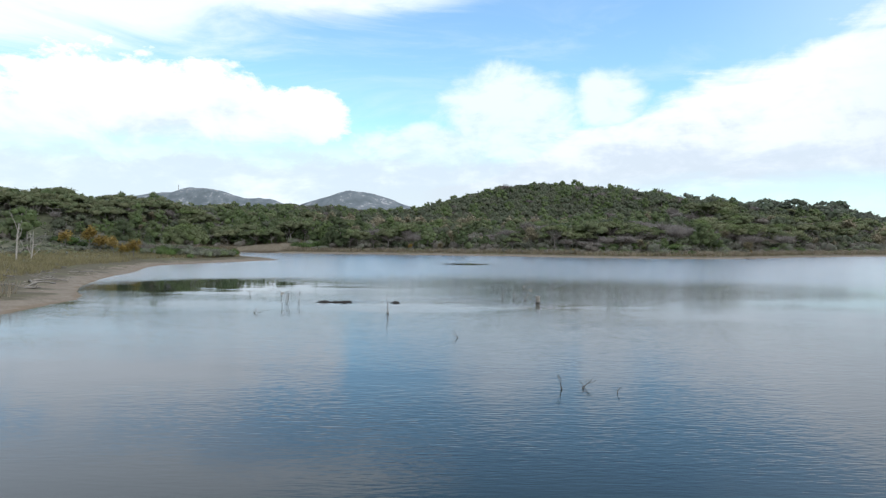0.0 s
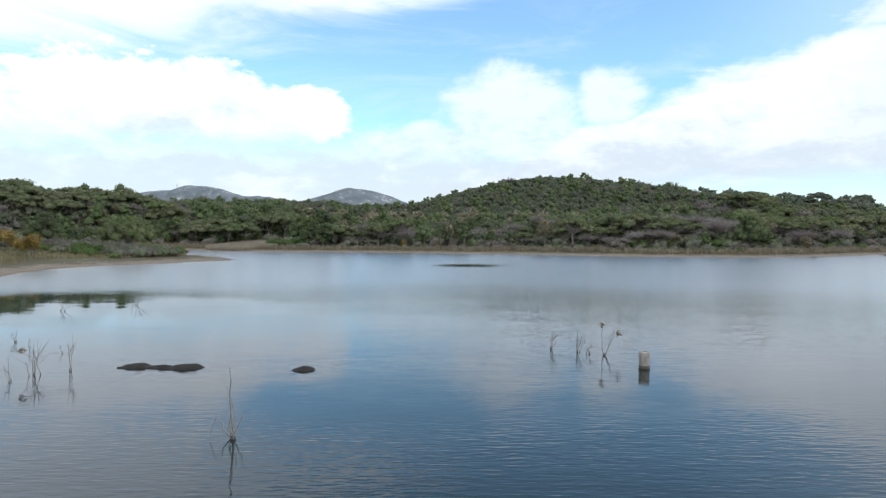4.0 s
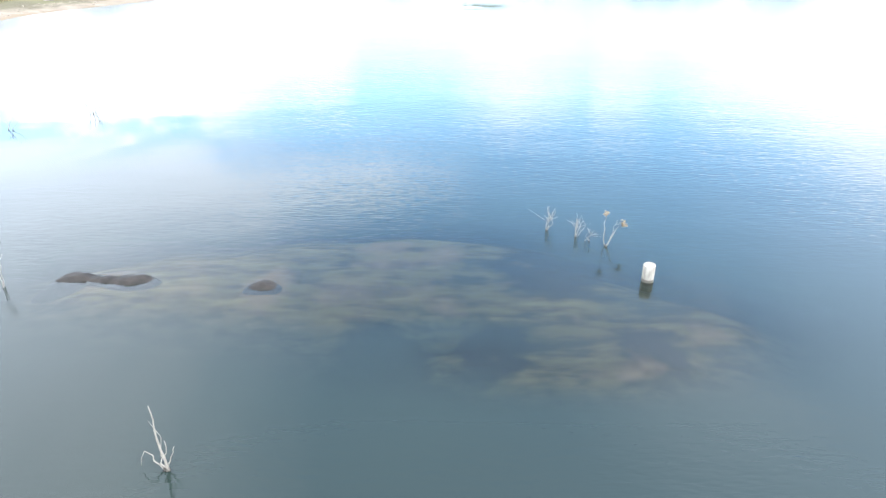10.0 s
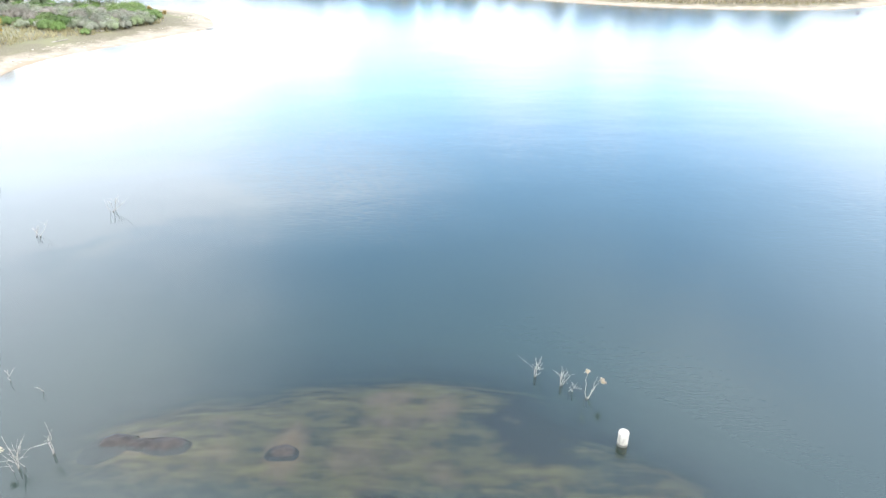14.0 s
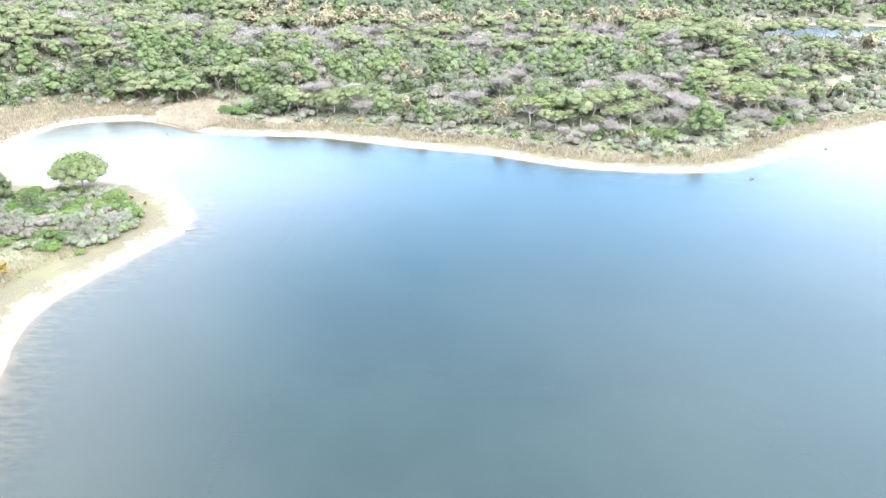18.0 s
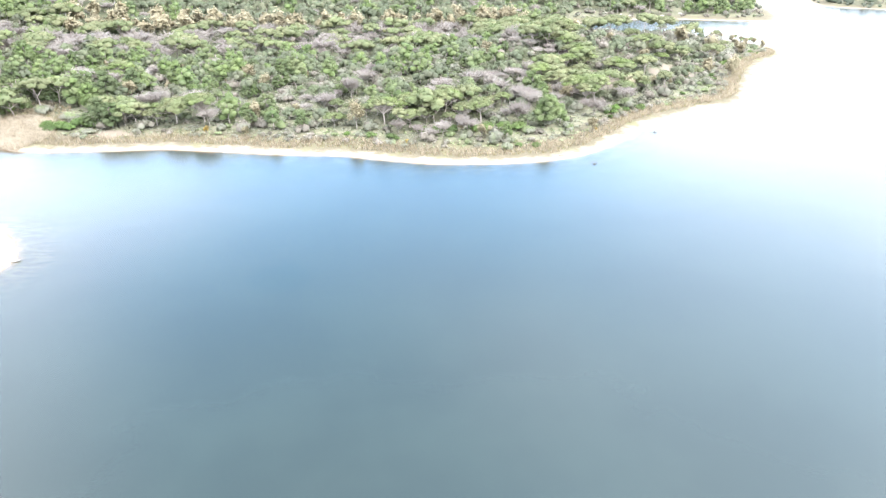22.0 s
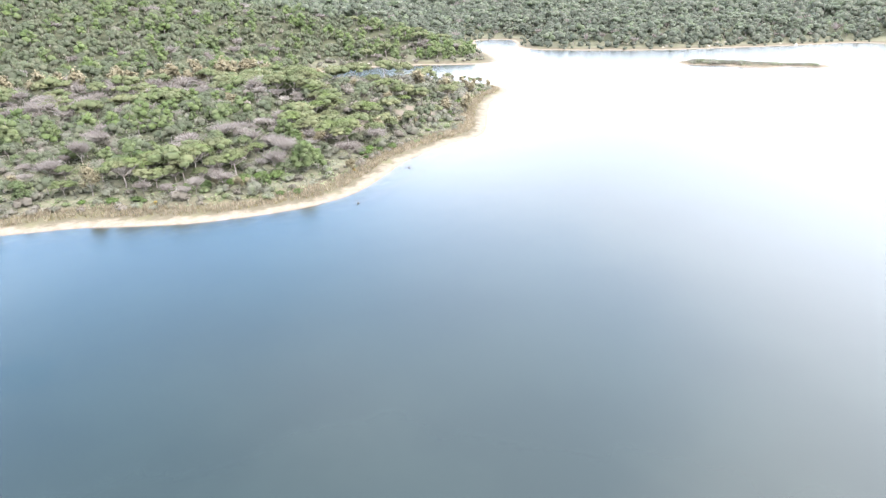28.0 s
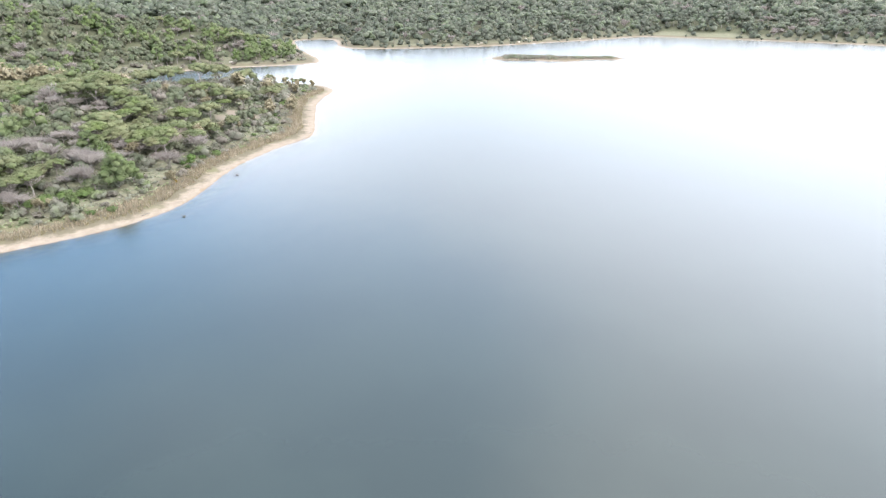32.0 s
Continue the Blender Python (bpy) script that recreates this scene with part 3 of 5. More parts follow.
def mesh_of(name, verts, faces, smooth=False, normals=None):
    """A mesh from arrays of points and of triangles or quads, with soft normals for leaf masses."""
    smooth = smooth or normals is not None
    verts, faces = np.asarray(verts, np.float32), np.asarray(faces, np.int32)
    me = bpy.data.meshes.new(name)
    k = faces.shape[1]
    me.vertices.add(len(verts))
    me.vertices.foreach_set("co", verts.ravel())
    me.loops.add(faces.size)
    me.loops.foreach_set("vertex_index", faces.ravel())
    me.polygons.add(len(faces))
    me.polygons.foreach_set("loop_start", np.arange(0, faces.size, k, dtype=np.int32))
    me.polygons.foreach_set("use_smooth", np.full(len(faces), smooth))
    if normals is not None:
        me.attributes.new("custom_normal", "FLOAT_VECTOR", "POINT").data.foreach_set("vector", np.asarray(normals, np.float32).ravel())
    me.update(calc_edges=True)
    return me


def thing(name, me, mat, label="", category="", group="", kind=""):
    ob = new(name, me)
    if mat:
        me.materials.append(mat)
    return tagged(ob, label, category, group, kind)


def part(name, me, mat, parent, label=""):
    if mat and not me.materials:
        me.materials.append(mat)
    ob = new(name, me)
    ob.parent = parent
    if label:
        ob["label"] = label
    return ob


def axis(lo, hi, fine, a, b, ga, gb):
    mid = list(np.arange(a, b + 0.01, fine))
    s, v = fine, a
    while v > lo:
        s *= ga
        v -= s
        mid.insert(0, v)
    s, v = fine, b
    while v < hi:
        s *= gb
        v += s
        mid.append(v)
    return np.array(mid)


def build_ground():
    xs, ys = axis(-4700, 4700, 3.2, -210, 420, 1.10, 1.033), axis(-2500, 4700, 3.2, 60, 480, 1.12, 1.033)
    xs = np.unique(np.concatenate([xs, np.arange(-24, 24, 0.75)]).round(2))
    ys = np.unique(np.concatenate([ys, np.arange(74, 100, 0.75)]).round(2))
    gx, gy = np.meshgrid(xs, ys)
    z = ground_height(gx, gy)
    n, k = gx.shape
    idx = np.arange(n * k).reshape(n, k)
    quads = np.stack([idx[:-1, :-1], idx[:-1, 1:], idx[1:, 1:], idx[1:, :-1]], -1).reshape(-1, 4)
    me = mesh_of("ground", np.stack([gx, gy, z], -1).reshape(-1, 3), quads, True)
    thing("ground", me, ground_material(), "sandy lake shore rising to a wooded floor of dry grass", "ground", kind="structure")


WEED_BEDS = [(7.4, 88.0, 4.0), (10.2, 88.4, 3.4), (-0.6, 80.3, 3.2), (4.2, 80.6, 2.8), (11.0, 80.6, 2.4)]
CLEARINGS = [(187, 384, 15.0), (251, 406, 14.0), (233, 396, 9.0), (-60, 360, 7.0)]
FLATS = [(1212, 480, 34.0), (1226, 400, 38.0)]
build_ground()


def build_water():
    """A flat sheet that knows how far one sees into it: clear over the shoals, dark over the deep."""
    xs, ys = axis(-1500, 1700, 6.0, -180, 400, 1.15, 1.12), axis(-1500, 1500, 6.0, 60, 480, 1.15, 1.12)
    xs = np.unique(np.concatenate([xs, np.arange(-24, 24, 0.75), np.arange(-110, -45, 2.0)]).round(2))
    ys = np.unique(np.concatenate([ys, np.arange(74, 100, 0.75), np.arange(100, 300, 2.0)]).round(2))
    gx, gy = np.meshgrid(xs, ys)
    depth = np.maximum(0.0, -ground_height(gx, gy))
    n, k = gx.shape
    idx = np.arange(n * k).reshape(n, k)
    quads = np.stack([idx[:-1, :-1], idx[:-1, 1:], idx[1:, 1:], idx[1:, :-1]], -1).reshape(-1, 4)
    me = mesh_of("water", np.stack([gx, gy, 0 * gx], -1).reshape(-1, 3), quads)
    see = 0.82 * np.exp(-depth / 1.0) * step(depth, 2.6, 1.4)
    me.attributes.new("clearness", "FLOAT", "POINT").data.foreach_set("value", see.ravel().astype(np.float32))
    thing("water", me, water_material(), "calm rippled lake water mirroring a cloudy sky", "water", kind="structure")


build_water()


def build_mountain(name, cx, cy, sx, sy, height, seed, label, span):
    xs, ys = np.linspace(-span, span, 110), np.linspace(-2.0, 2.0, 50)
    gx, gy = np.meshgrid(xs, ys)
    ridge = np.exp(-np.abs(gx) ** 1.5 * 1.2) * np.exp(-gy ** 2)
    X, Y = cx + gx * sx, cy + gy * sy
    rough = (value_noise(X, Y, 170, seed) - 0.5) * 0.10 + (value_noise(X, Y, 45, seed + 1) - 0.5) * 0.05
    z = height * ridge * (1 + rough) + 25 * step(ridge, 0, 0.1) - 25
    n, k = gx.shape
    idx = np.arange(n * k).reshape(n, k)
    quads = np.stack([idx[:-1, :-1], idx[:-1, 1:], idx[1:, 1:], idx[1:, :-1]], -1).reshape(-1, 4)
    me = mesh_of(name, np.stack([X, Y, z], -1).reshape(-1, 3), quads, True)
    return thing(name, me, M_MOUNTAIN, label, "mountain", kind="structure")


def mountain_material():
    m = Mat("haze_tinted_mountain")
    v = m.noise(0.014, 6, 0.65)
    w = m.noise(0.05, 4, 0.6)
    # blue-grey tones with the distance haze painted in; bare rock paler
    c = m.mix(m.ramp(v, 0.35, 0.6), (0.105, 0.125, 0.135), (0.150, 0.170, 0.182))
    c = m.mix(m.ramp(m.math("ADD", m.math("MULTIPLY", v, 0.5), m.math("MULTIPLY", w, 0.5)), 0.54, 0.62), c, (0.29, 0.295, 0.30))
    return m.done(c, 0.95, spec=0.1)


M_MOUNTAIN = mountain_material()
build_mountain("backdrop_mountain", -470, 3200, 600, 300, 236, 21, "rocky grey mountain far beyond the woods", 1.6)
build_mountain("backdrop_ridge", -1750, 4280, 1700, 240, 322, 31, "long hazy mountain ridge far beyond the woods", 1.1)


# ---- plants: shapes ----
LEAF = np.array([(-1, 0, -0.1), (0.1, -0.75, 0.22), (1, 0.05, -0.1), (-0.1, 0.75, 0.22)], float)
LEAF_F = np.array([(0, 1, 2), (0, 2, 3)])


def tufts(rng, centres, sizes, flat=0.65, out=None, loose=0.55):
    """Small bent sprays of leaves, two faces each, that turn outwards from the heart of the plant."""
    c, s = np.asarray(centres, float), np.asarray(sizes, float)
    n = len(c)
    d = rng.normal(size=(n, 3)) * loose + (np.array([0, 0, 1.0]) if out is None else np.asarray(out, float))
    d /= np.linalg.norm(d, axis=1)[:, None] + 1e-9
    a = np.cross(d, rng.normal(size=(n, 3)))
    a /= np.linalg.norm(a, axis=1)[:, None] + 1e-9
    b = np.cross(d, a)
    v = LEAF[None] * rng.uniform(0.6, 1.3, (n, 4, 1))
    v = v[:, :, :1] * a[:, None] + v[:, :, 1:2] * b[:, None] + v[:, :, 2:] * d[:, None]
    v = v * s[:, None, None]
    v[:, :, 2] *= flat
    v += c[:, None]
    f = LEAF_F[None] + (np.arange(n) * 4)[:, None, None]
    return v.reshape(-1, 3), f.reshape(-1, 3)


def tube(path, radii, sides=6):
    p, r = np.asarray(path, float), np.asarray(radii, float)
    vs = []
    for i in range(len(p)):
        d = p[min(i + 1, len(p) - 1)] - p[max(i - 1, 0)]
        d /= np.linalg.norm(d) + 1e-9
        a = np.cross(d, (0.31, 0.95, 0.07))
        a /= np.linalg.norm(a) + 1e-9
        b = np.cross(d, a)
        t = np.arange(sides) * 2 * np.pi / sides
        vs.append(p[i] + r[i] * (np.cos(t)[:, None] * a + np.sin(t)[:, None] * b))
    v = np.concatenate(vs)
    f = []
    for i in range(len(p) - 1):
        for j in range(sides):
            k = (j + 1) % sides
            a, b, c, d = i * sides + j, i * sides + k, (i + 1) * sides + k, (i + 1) * sides + j
            f += [(a, b, c), (a, c, d)]
    for j in range(1, sides - 1):
        f.append(((len(p) - 1) * sides, (len(p) - 1) * sides + j, (len(p) - 1) * sides + j + 1))
    return v, np.array(f)


def joined(pieces):
    if len(pieces[0]) == 3:                       # points, faces, normals
        return (*joined([p[:2] for p in pieces]), np.concatenate([p[2] for p in pieces]))
    vs, fs, o = [], [], 0
    for v, f in pieces:
        vs.append(v)
        fs.append(np.asarray(f) + o)
        o += len(v)
    return np.concatenate(vs), np.concatenate(fs)


def limb(rng, a, b, r0, r1, bend=0.12, n=4, sides=5):
    a, b = np.array(a, float), np.array(b, float)
    t = np.linspace(0, 1, n)[:, None]
    p = a + (b - a) * t + np.sin(t * np.pi) * rng.normal(0, bend, 3) * np.linalg.norm(b - a)
    return tube(p, np.linspace(r0, r1, n), sides)


def ball(level):
    bm = bmesh.new()
    bmesh.ops.create_icosphere(bm, subdivisions=level, radius=1.0)
    v = np.array([p.co[:] for p in bm.verts])
    f = np.array([[p.index for p in g.verts] for g in bm.faces])
    bm.free()
    return v, f


BALLS = (ball(2), ball(1), ball(1))


def soft(v, c, up, lift=0.6):
    """Normals that turn round a lobe, as light meets a mass of leaves."""
    n = (v - c) / np.array([1, 1, up])
    n /= np.linalg.norm(n, axis=1)[:, None] + 1e-6
    n[:, 2] += lift
    return n / (np.linalg.norm(n, axis=1)[:, None] + 1e-6)


def ragged(rng, v, f, n, own=0.45):
    """Leaf normals between those of each spray and those of the whole lobe."""
    a = np.cross(v[f[:, 1]] - v[f[:, 0]], v[f[:, 2]] - v[f[:, 0]])
    a /= np.linalg.norm(a, axis=1)[:, None] + 1e-9
    k = np.zeros_like(v)
    for i in range(3):
        np.add.at(k, f[:, i], a)
    k /= np.linalg.norm(k, axis=1)[:, None] + 1e-9
    n = n * (1 - own) + k * own
    return n / (np.linalg.norm(n, axis=1)[:, None] + 1e-6)


def crown_of(rng, lobes, per, small, flat, lod, core=0.84):
    """Lobes (centre, radius, height share): an uneven heart covered with small sprays of leaves."""
    pieces = []
    bv, bf = BALLS[lod]
    for c, lr, up in lobes:
        v = bv * rng.uniform(0.80, 1.15, (len(bv), 1)) * lr * (core, core + 0.14, core + 0.2)[lod] * np.array([1, 1, up]) + c
        pieces.append((v, bf, soft(v, c, up)))
        if per:
            d = rng.normal(size=(per, 3))
            d /= np.linalg.norm(d, axis=1)[:, None]
            d[:, 2] = np.where(rng.rand(per) < 0.75, np.abs(d[:, 2]), d[:, 2])
            k = rng.uniform(0.66, 1.16, (per, 1)) * lr
            v, f = tufts(rng, c + d * k * (1, 1, up), rng.uniform(small[0], small[1], per) * lr, flat, d, 0.75)
            pieces.append((v, f, ragged(rng, v, f, soft(v, c, up))))
    return joined(pieces)


def soft_mesh(name, crown):
    return mesh_of(name, crown[0], crown[1], normals=crown[2] if len(crown) == 3 else None)


def umbrella_shape(rng, lod=0):
    """A broad domed crown on a forked trunk with a fan of dead grey boughs below: radius about 6, height about 9."""
    H, R = rng.uniform(7.6, 9.6), rng.uniform(5.0, 7.0)
    lean = rng.normal(0, 0.5, 2)
    wide = rng.uniform(0.8, 1.2)
    lobes = []
    k = (26, 9, 4)[lod]
    for i in range(k):
        a, q = i * 2.4 + rng.uniform(-0.4, 0.4), R * math.sqrt((i + 0.3) / k) * 0.82
        c = np.array([lean[0] + q * math.cos(a) * wide, lean[1] + q * math.sin(a) / wide, H - 0.9 - 2.4 * (q / R) ** 2 + rng.normal(0, 0.22)])
        lobes.append((c, R * rng.uniform(0.24, 0.34) * (1, 1.35, 1.7)[lod], 0.52))
    crown = crown_of(rng, lobes, (150, 32, 10)[lod], ((0.07, 0.17), (0.13, 0.27), (0.28, 0.5))[lod], 0.7, lod, 0.70)
    fork = np.array([lean[0] * 0.5, lean[1] * 0.5, H * 0.36])
    wood = [limb(rng, (0, 0, -0.6), fork, 0.26, 0.19, 0.05, 4, 6 if lod == 0 else 3)]
    for c, lr, up in (lobes[::2] if lod == 0 else lobes[::1 + lod]):
        wood.append(limb(rng, fork, c + (0, 0, -0.1), 0.13, 0.05, 0.1, 3, 4 if lod == 0 else 3))
        if lod == 0:
            for _ in range(9):
                e = c + rng.normal(0, 1.1, 3) * (1, 1, 0.35) - (0, 0, 0.75)
                wood.append(limb(rng, fork + (c - fork) * rng.uniform(0.25, 0.85), e, 0.06, 0.025, 0.1, 3, 3))
    return crown, joined(wood)


def pine_shape(rng, lod=0):
    """A full-headed pine of billowing boughs, about 10 m high."""
    H = rng.uniform(8.4, 11.2)
    girth, peak = rng.uniform(0.30, 0.40), rng.uniform(1.3, 2.2)
    lobes = []
    k = (24, 7, 3)[lod]
    for i in range(k):
        s = (i + 0.3) / k
        q = H * girth * math.sqrt(1 - s ** peak) * rng.uniform(0.5, 1.0)
        a = i * 2.4 + rng.uniform(-0.4, 0.4)
        c = np.array([q * math.cos(a), q * math.sin(a), H * (0.20 + 0.68 * s) + rng.normal(0, 0.25)])
        lobes.append((c, H * (0.19 - 0.08 * s) * rng.uniform(0.8, 1.2) * (0.95, 1.35, 1.85)[lod], 0.74))
    crown = crown_of(rng, lobes, (150, 32, 9)[lod], ((0.07, 0.17), (0.13, 0.27), (0.30, 0.55))[lod], 0.8, lod, 0.70)
    wood = [limb(rng, (0, 0, -0.6), (rng.normal(0, 0.3), rng.normal(0, 0.3), H * 0.85), 0.22, 0.05, 0.02, 5 if lod == 0 else 2, 6 if lod == 0 else 3)]
    if lod == 0:
        for c, lr, up in lobes:
            wood.append(limb(rng, (0, 0, max(0.5, c[2] - 0.8)), c, 0.07, 0.02, 0.08, 3, 3))
    return crown, joined(wood)


def bush_shape(rng, lod=0):
    """A rounded evergreen bush, about 2.5 m high and 4 m wide."""
    lobes = []
    k = (11, 4, 2)[lod]
    for i in range(k):
        a, q = i * 2.4 + rng.rand(), 1.4 * math.sqrt(i / k)
        lobes.append((np.array([q * math.cos(a), q * math.sin(a), 1.25 - 0.30 * q * rng.uniform(0.6, 1.6)]), rng.uniform(0.6, 1.15) * (1, 1.3, 1.6)[lod], 0.86))
    crown = crown_of(rng, lobes, (130, 34, 9)[lod], ((0.07, 0.15), (0.12, 0.25), (0.30, 0.52))[lod], 0.9, lod, 0.68)
    wood = [limb(rng, (0, 0, -0.3), (rng.normal(0, 0.4), rng.normal(0, 0.4), 1.3), 0.07, 0.03, 0.1, 3 if lod == 0 else 2, 4 if lod == 0 else 3) for _ in range(3 if lod == 0 else 1)]
    return crown, joined(wood)


def oak_shape(rng, lod=0):
    """A round-headed evergreen oak of billowing clumps, about 7 m high and 8 m wide."""
    R, H = rng.uniform(3.3, 4.3), rng.uniform(6.0, 7.6)
    lobes = []
    k = (20, 6, 3)[lod]
    for i in range(k):
        s = (i + 0.4) / k
        a, q = i * 2.4 + rng.uniform(-0.3, 0.3), R * 0.74 * math.sqrt(s)
        c = np.array([q * math.cos(a), q * math.sin(a), H * 0.28 + H * 0.50 * math.sqrt(max(0.0, 1 - 0.92 * s)) + rng.normal(0, 0.2)])
        lobes.append((c, R * rng.uniform(0.28, 0.38) * (1, 1.4, 1.8)[lod], 0.88))
    crown = crown_of(rng, lobes, (140, 28, 9)[lod], ((0.07, 0.16), (0.12, 0.25), (0.28, 0.5))[lod], 0.85, lod, 0.70)
    wood = [limb(rng, (0, 0, -0.5), (rng.normal(0, 0.2), rng.normal(0, 0.2), H * 0.42), 0.24, 0.16, 0.04, 3, 5 if lod == 0 else 3)]
    if lod == 0:
        for c, lr, up in lobes[::2]:
            wood.append(limb(rng, (0, 0, H * 0.35), c, 0.09, 0.03, 0.1, 3, 3))
    return crown, joined(wood)


def gold_shape(rng, lod=0):
    """An upright broadleaf in autumn leaf, about 7 m high."""
    H = rng.uniform(5.5, 8.0)
    cs, ss, ls, ds, wood = [], [], [], [], [limb(rng, (0, 0, -0.5), (0, 0, H * 0.35), 0.2, 0.14, 0.04, 3, 6)]
    for i in range((10, 6, 4)[lod]):
        a, q = i * 2.4, H * 0.26 * math.sqrt((i + 0.3) / 9)
        c = np.array([q * math.cos(a), q * math.sin(a), H * rng.uniform(0.45, 0.9)])
        wood.append(limb(rng, (0, 0, H * 0.33), c, 0.09, 0.03, 0.08, 3, 3))
        n = (130, 64, 22)[lod]
        d = rng.normal(size=(n, 3)) * (0.5, 0.5, 0.62)
        cs.append(c + d * H * 0.15)
        ds.append(d)
        ls.append(np.repeat(c[None], n * 4, 0))
        ss.append(rng.uniform(0.14, 0.36, n) * (1, 1.9, 2.8)[lod])
    v, f = tufts(rng, np.concatenate(cs), np.concatenate(ss), 0.8, np.concatenate(ds))
    return (v, f, soft(v, np.concatenate(ls), 1.0)), joined(wood)


def bare_shape(rng, lod=0):
    """A leafless grey crown of fine upswept twigs, about 5 m high and 6 m wide."""
    H, R = rng.uniform(4.2, 6.0), rng.uniform(2.6, 3.8)
    wood, tw, tf = [], [], []
    fork = np.array([0, 0, H * 0.3])
    wood.append(limb(rng, (0, 0, -0.5), fork, 0.16, 0.12, 0.04, 3, 5))
    for i in range((12, 7, 5)[lod]):
        a, q = i * 2.4, R * math.sqrt((i + 0.5) / 12) * 0.85
        c = np.array([q * math.cos(a), q * math.sin(a), H * rng.uniform(0.68, 0.86)])
        wood.append(limb(rng, fork, c, 0.075, 0.025, 0.1, 3, 3))
        for _ in range((80, 40, 12)[lod]):
            b = fork + (c - fork) * rng.uniform(0.55, 1.0)
            e = c + rng.normal(size=3) * (0.28 * R, 0.28 * R, 0.10 * H) + (0, 0, 0.1 * H)
            s = np.cross(e - b, rng.normal(size=3))
            s *= (0.05, 0.12, 0.26)[lod] / (np.linalg.norm(s) + 1e-6)
            o = len(tw)
            tw += [b - s, b + s, e + s * 0.4, e - s * 0.4]
            tf += [(o, o + 1, o + 2), (o, o + 2, o + 3)]
    v = np.array(tw)
    return (v, np.array(tf)), joined(wood)


KINDS = {
    "umbrella_pine": (umbrella_shape, M_UMBRELLA, M_BARK, "flat-topped umbrella pine with a bare forked trunk", "tree"),
    "pine_tree": (pine_shape, M_PINE, M_BARK, "dense green pine with layered ragged boughs", "tree"),
    "evergreen_oak": (oak_shape, M_OAK, M_BARK, "round-headed evergreen oak with clumped dull green leaves", "tree"),
    "maquis_bush": (bush_shape, M_MAQUIS, M_BARK, "rounded grey-green evergreen bush in the shore scrub", "bush"),
    "lentisk_bush": (bush_shape, M_BRIGHT, M_BARK, "bright green lentisk bush behind the beach", "bush"),
    "autumn_tree": (gold_shape, M_GOLD, M_DEAD, "pale golden autumn tree with thin branches", "tree"),
    "amber_shrub": (gold_shape, M_AMBER, M_DEAD, "orange-gold autumn shrub on the grassy bank", "bush"),
    "bare_tree": (bare_shape, M_TWIG, M_DEAD, "leafless grey tree with a fan of fine twigs", "tree"),
}
rng0 = np.random.RandomState(7)
SHAPES, LOW = {}, {}
for kind_name, (fn, mc, mw, lab, cat) in KINDS.items():
    SHAPES[kind_name] = []
    for i in range(5):
        crown, wood = fn(rng0, 0)
        mcrown, mwood = soft_mesh(kind_name + "_crown", crown), mesh_of(kind_name + "_trunk", *wood)
        mcrown.materials.append(mc)
        mwood.materials.append(mw)
        SHAPES[kind_name].append((mcrown, mwood))
    LOW[kind_name] = ([fn(rng0, 1) for _ in range(6)], [fn(rng0, 2) for _ in range(6)])

PLANTED = []          # x, y, radius of single trees, so that the woods leave them room


def plant(kind_name, x, y, size=1.0, z=None, label="", group=""):
    fn, mc, mw, lab, cat = KINDS[kind_name]
    z = float(ground_height([x], [y])[0]) if z is None else z
    ob = new(kind_name)
    tagged(ob, label or lab, cat, group or kind_name.replace("_", " ") + "s on the shore")
    mcrown, mwood = SHAPES[kind_name][rng0.randint(5)]
    part("trunk", mwood, None, ob)
    part("crown", mcrown, None, ob)
    ob.matrix_basis = pose(x, y, z, 0, 0, rng0.uniform(0, 360)) @ Matrix.Diagonal((size, size, size * rng0.uniform(0.88, 1.12), 1))
    PLANTED.append((x, y, 2.5 * size))
    return ob


def scatter(kind_name, instances, far=0):
    """Many plants of one kind in two arrays: crowns and wood. instances: x, y, z, size."""
    protos = LOW[kind_name][far]
    out_c, out_w = [], []
    rng = np.random.RandomState(len(instances))
    pick = rng.randint(len(protos), size=len(instances))
    for i, (c, w) in enumerate(protos):
        sel = instances[pick == i]
        if not len(sel):
            continue
        a = rng.uniform(0, 6.283, len(sel))
        for src, dst in ((c, out_c), (w, out_w)):
            v = src[0][None] * sel[:, 3][:, None, None]
            x = v[:, :, 0] * np.cos(a)[:, None] - v[:, :, 1] * np.sin(a)[:, None] + sel[:, 0][:, None]
            y = v[:, :, 0] * np.sin(a)[:, None] + v[:, :, 1] * np.cos(a)[:, None] + sel[:, 1][:, None]
            z = v[:, :, 2] + sel[:, 2][:, None]
            f = src[1][None] + (np.arange(len(sel)) * len(src[0]))[:, None, None]
            got = (np.stack([x, y, z], -1).reshape(-1, 3), f.reshape(-1, 3))
            if len(src) == 3:
                n = np.repeat(src[2][None], len(sel), 0)
                nx = n[:, :, 0] * np.cos(a)[:, None] - n[:, :, 1] * np.sin(a)[:, None]
                ny = n[:, :, 0] * np.sin(a)[:, None] + n[:, :, 1] * np.cos(a)[:, None]
                got = (*got, np.stack([nx, ny, n[:, :, 2]], -1).reshape(-1, 3))
            dst.append(got)
    return joined(out_c), joined(out_w)


# ---- single trees along the shore ----
def jitter_grid(x0, x1, y0, y1, cell, seed):
    rng = np.random.RandomState(seed)
    gx, gy = np.meshgrid(np.arange(x0, x1, cell), np.arange(y0, y1, cell))
    p = np.stack([gx.ravel(), gy.ravel()], 1) + rng.uniform(0, cell, (gx.size, 2))
    return p, rng.rand(len(p), 3)


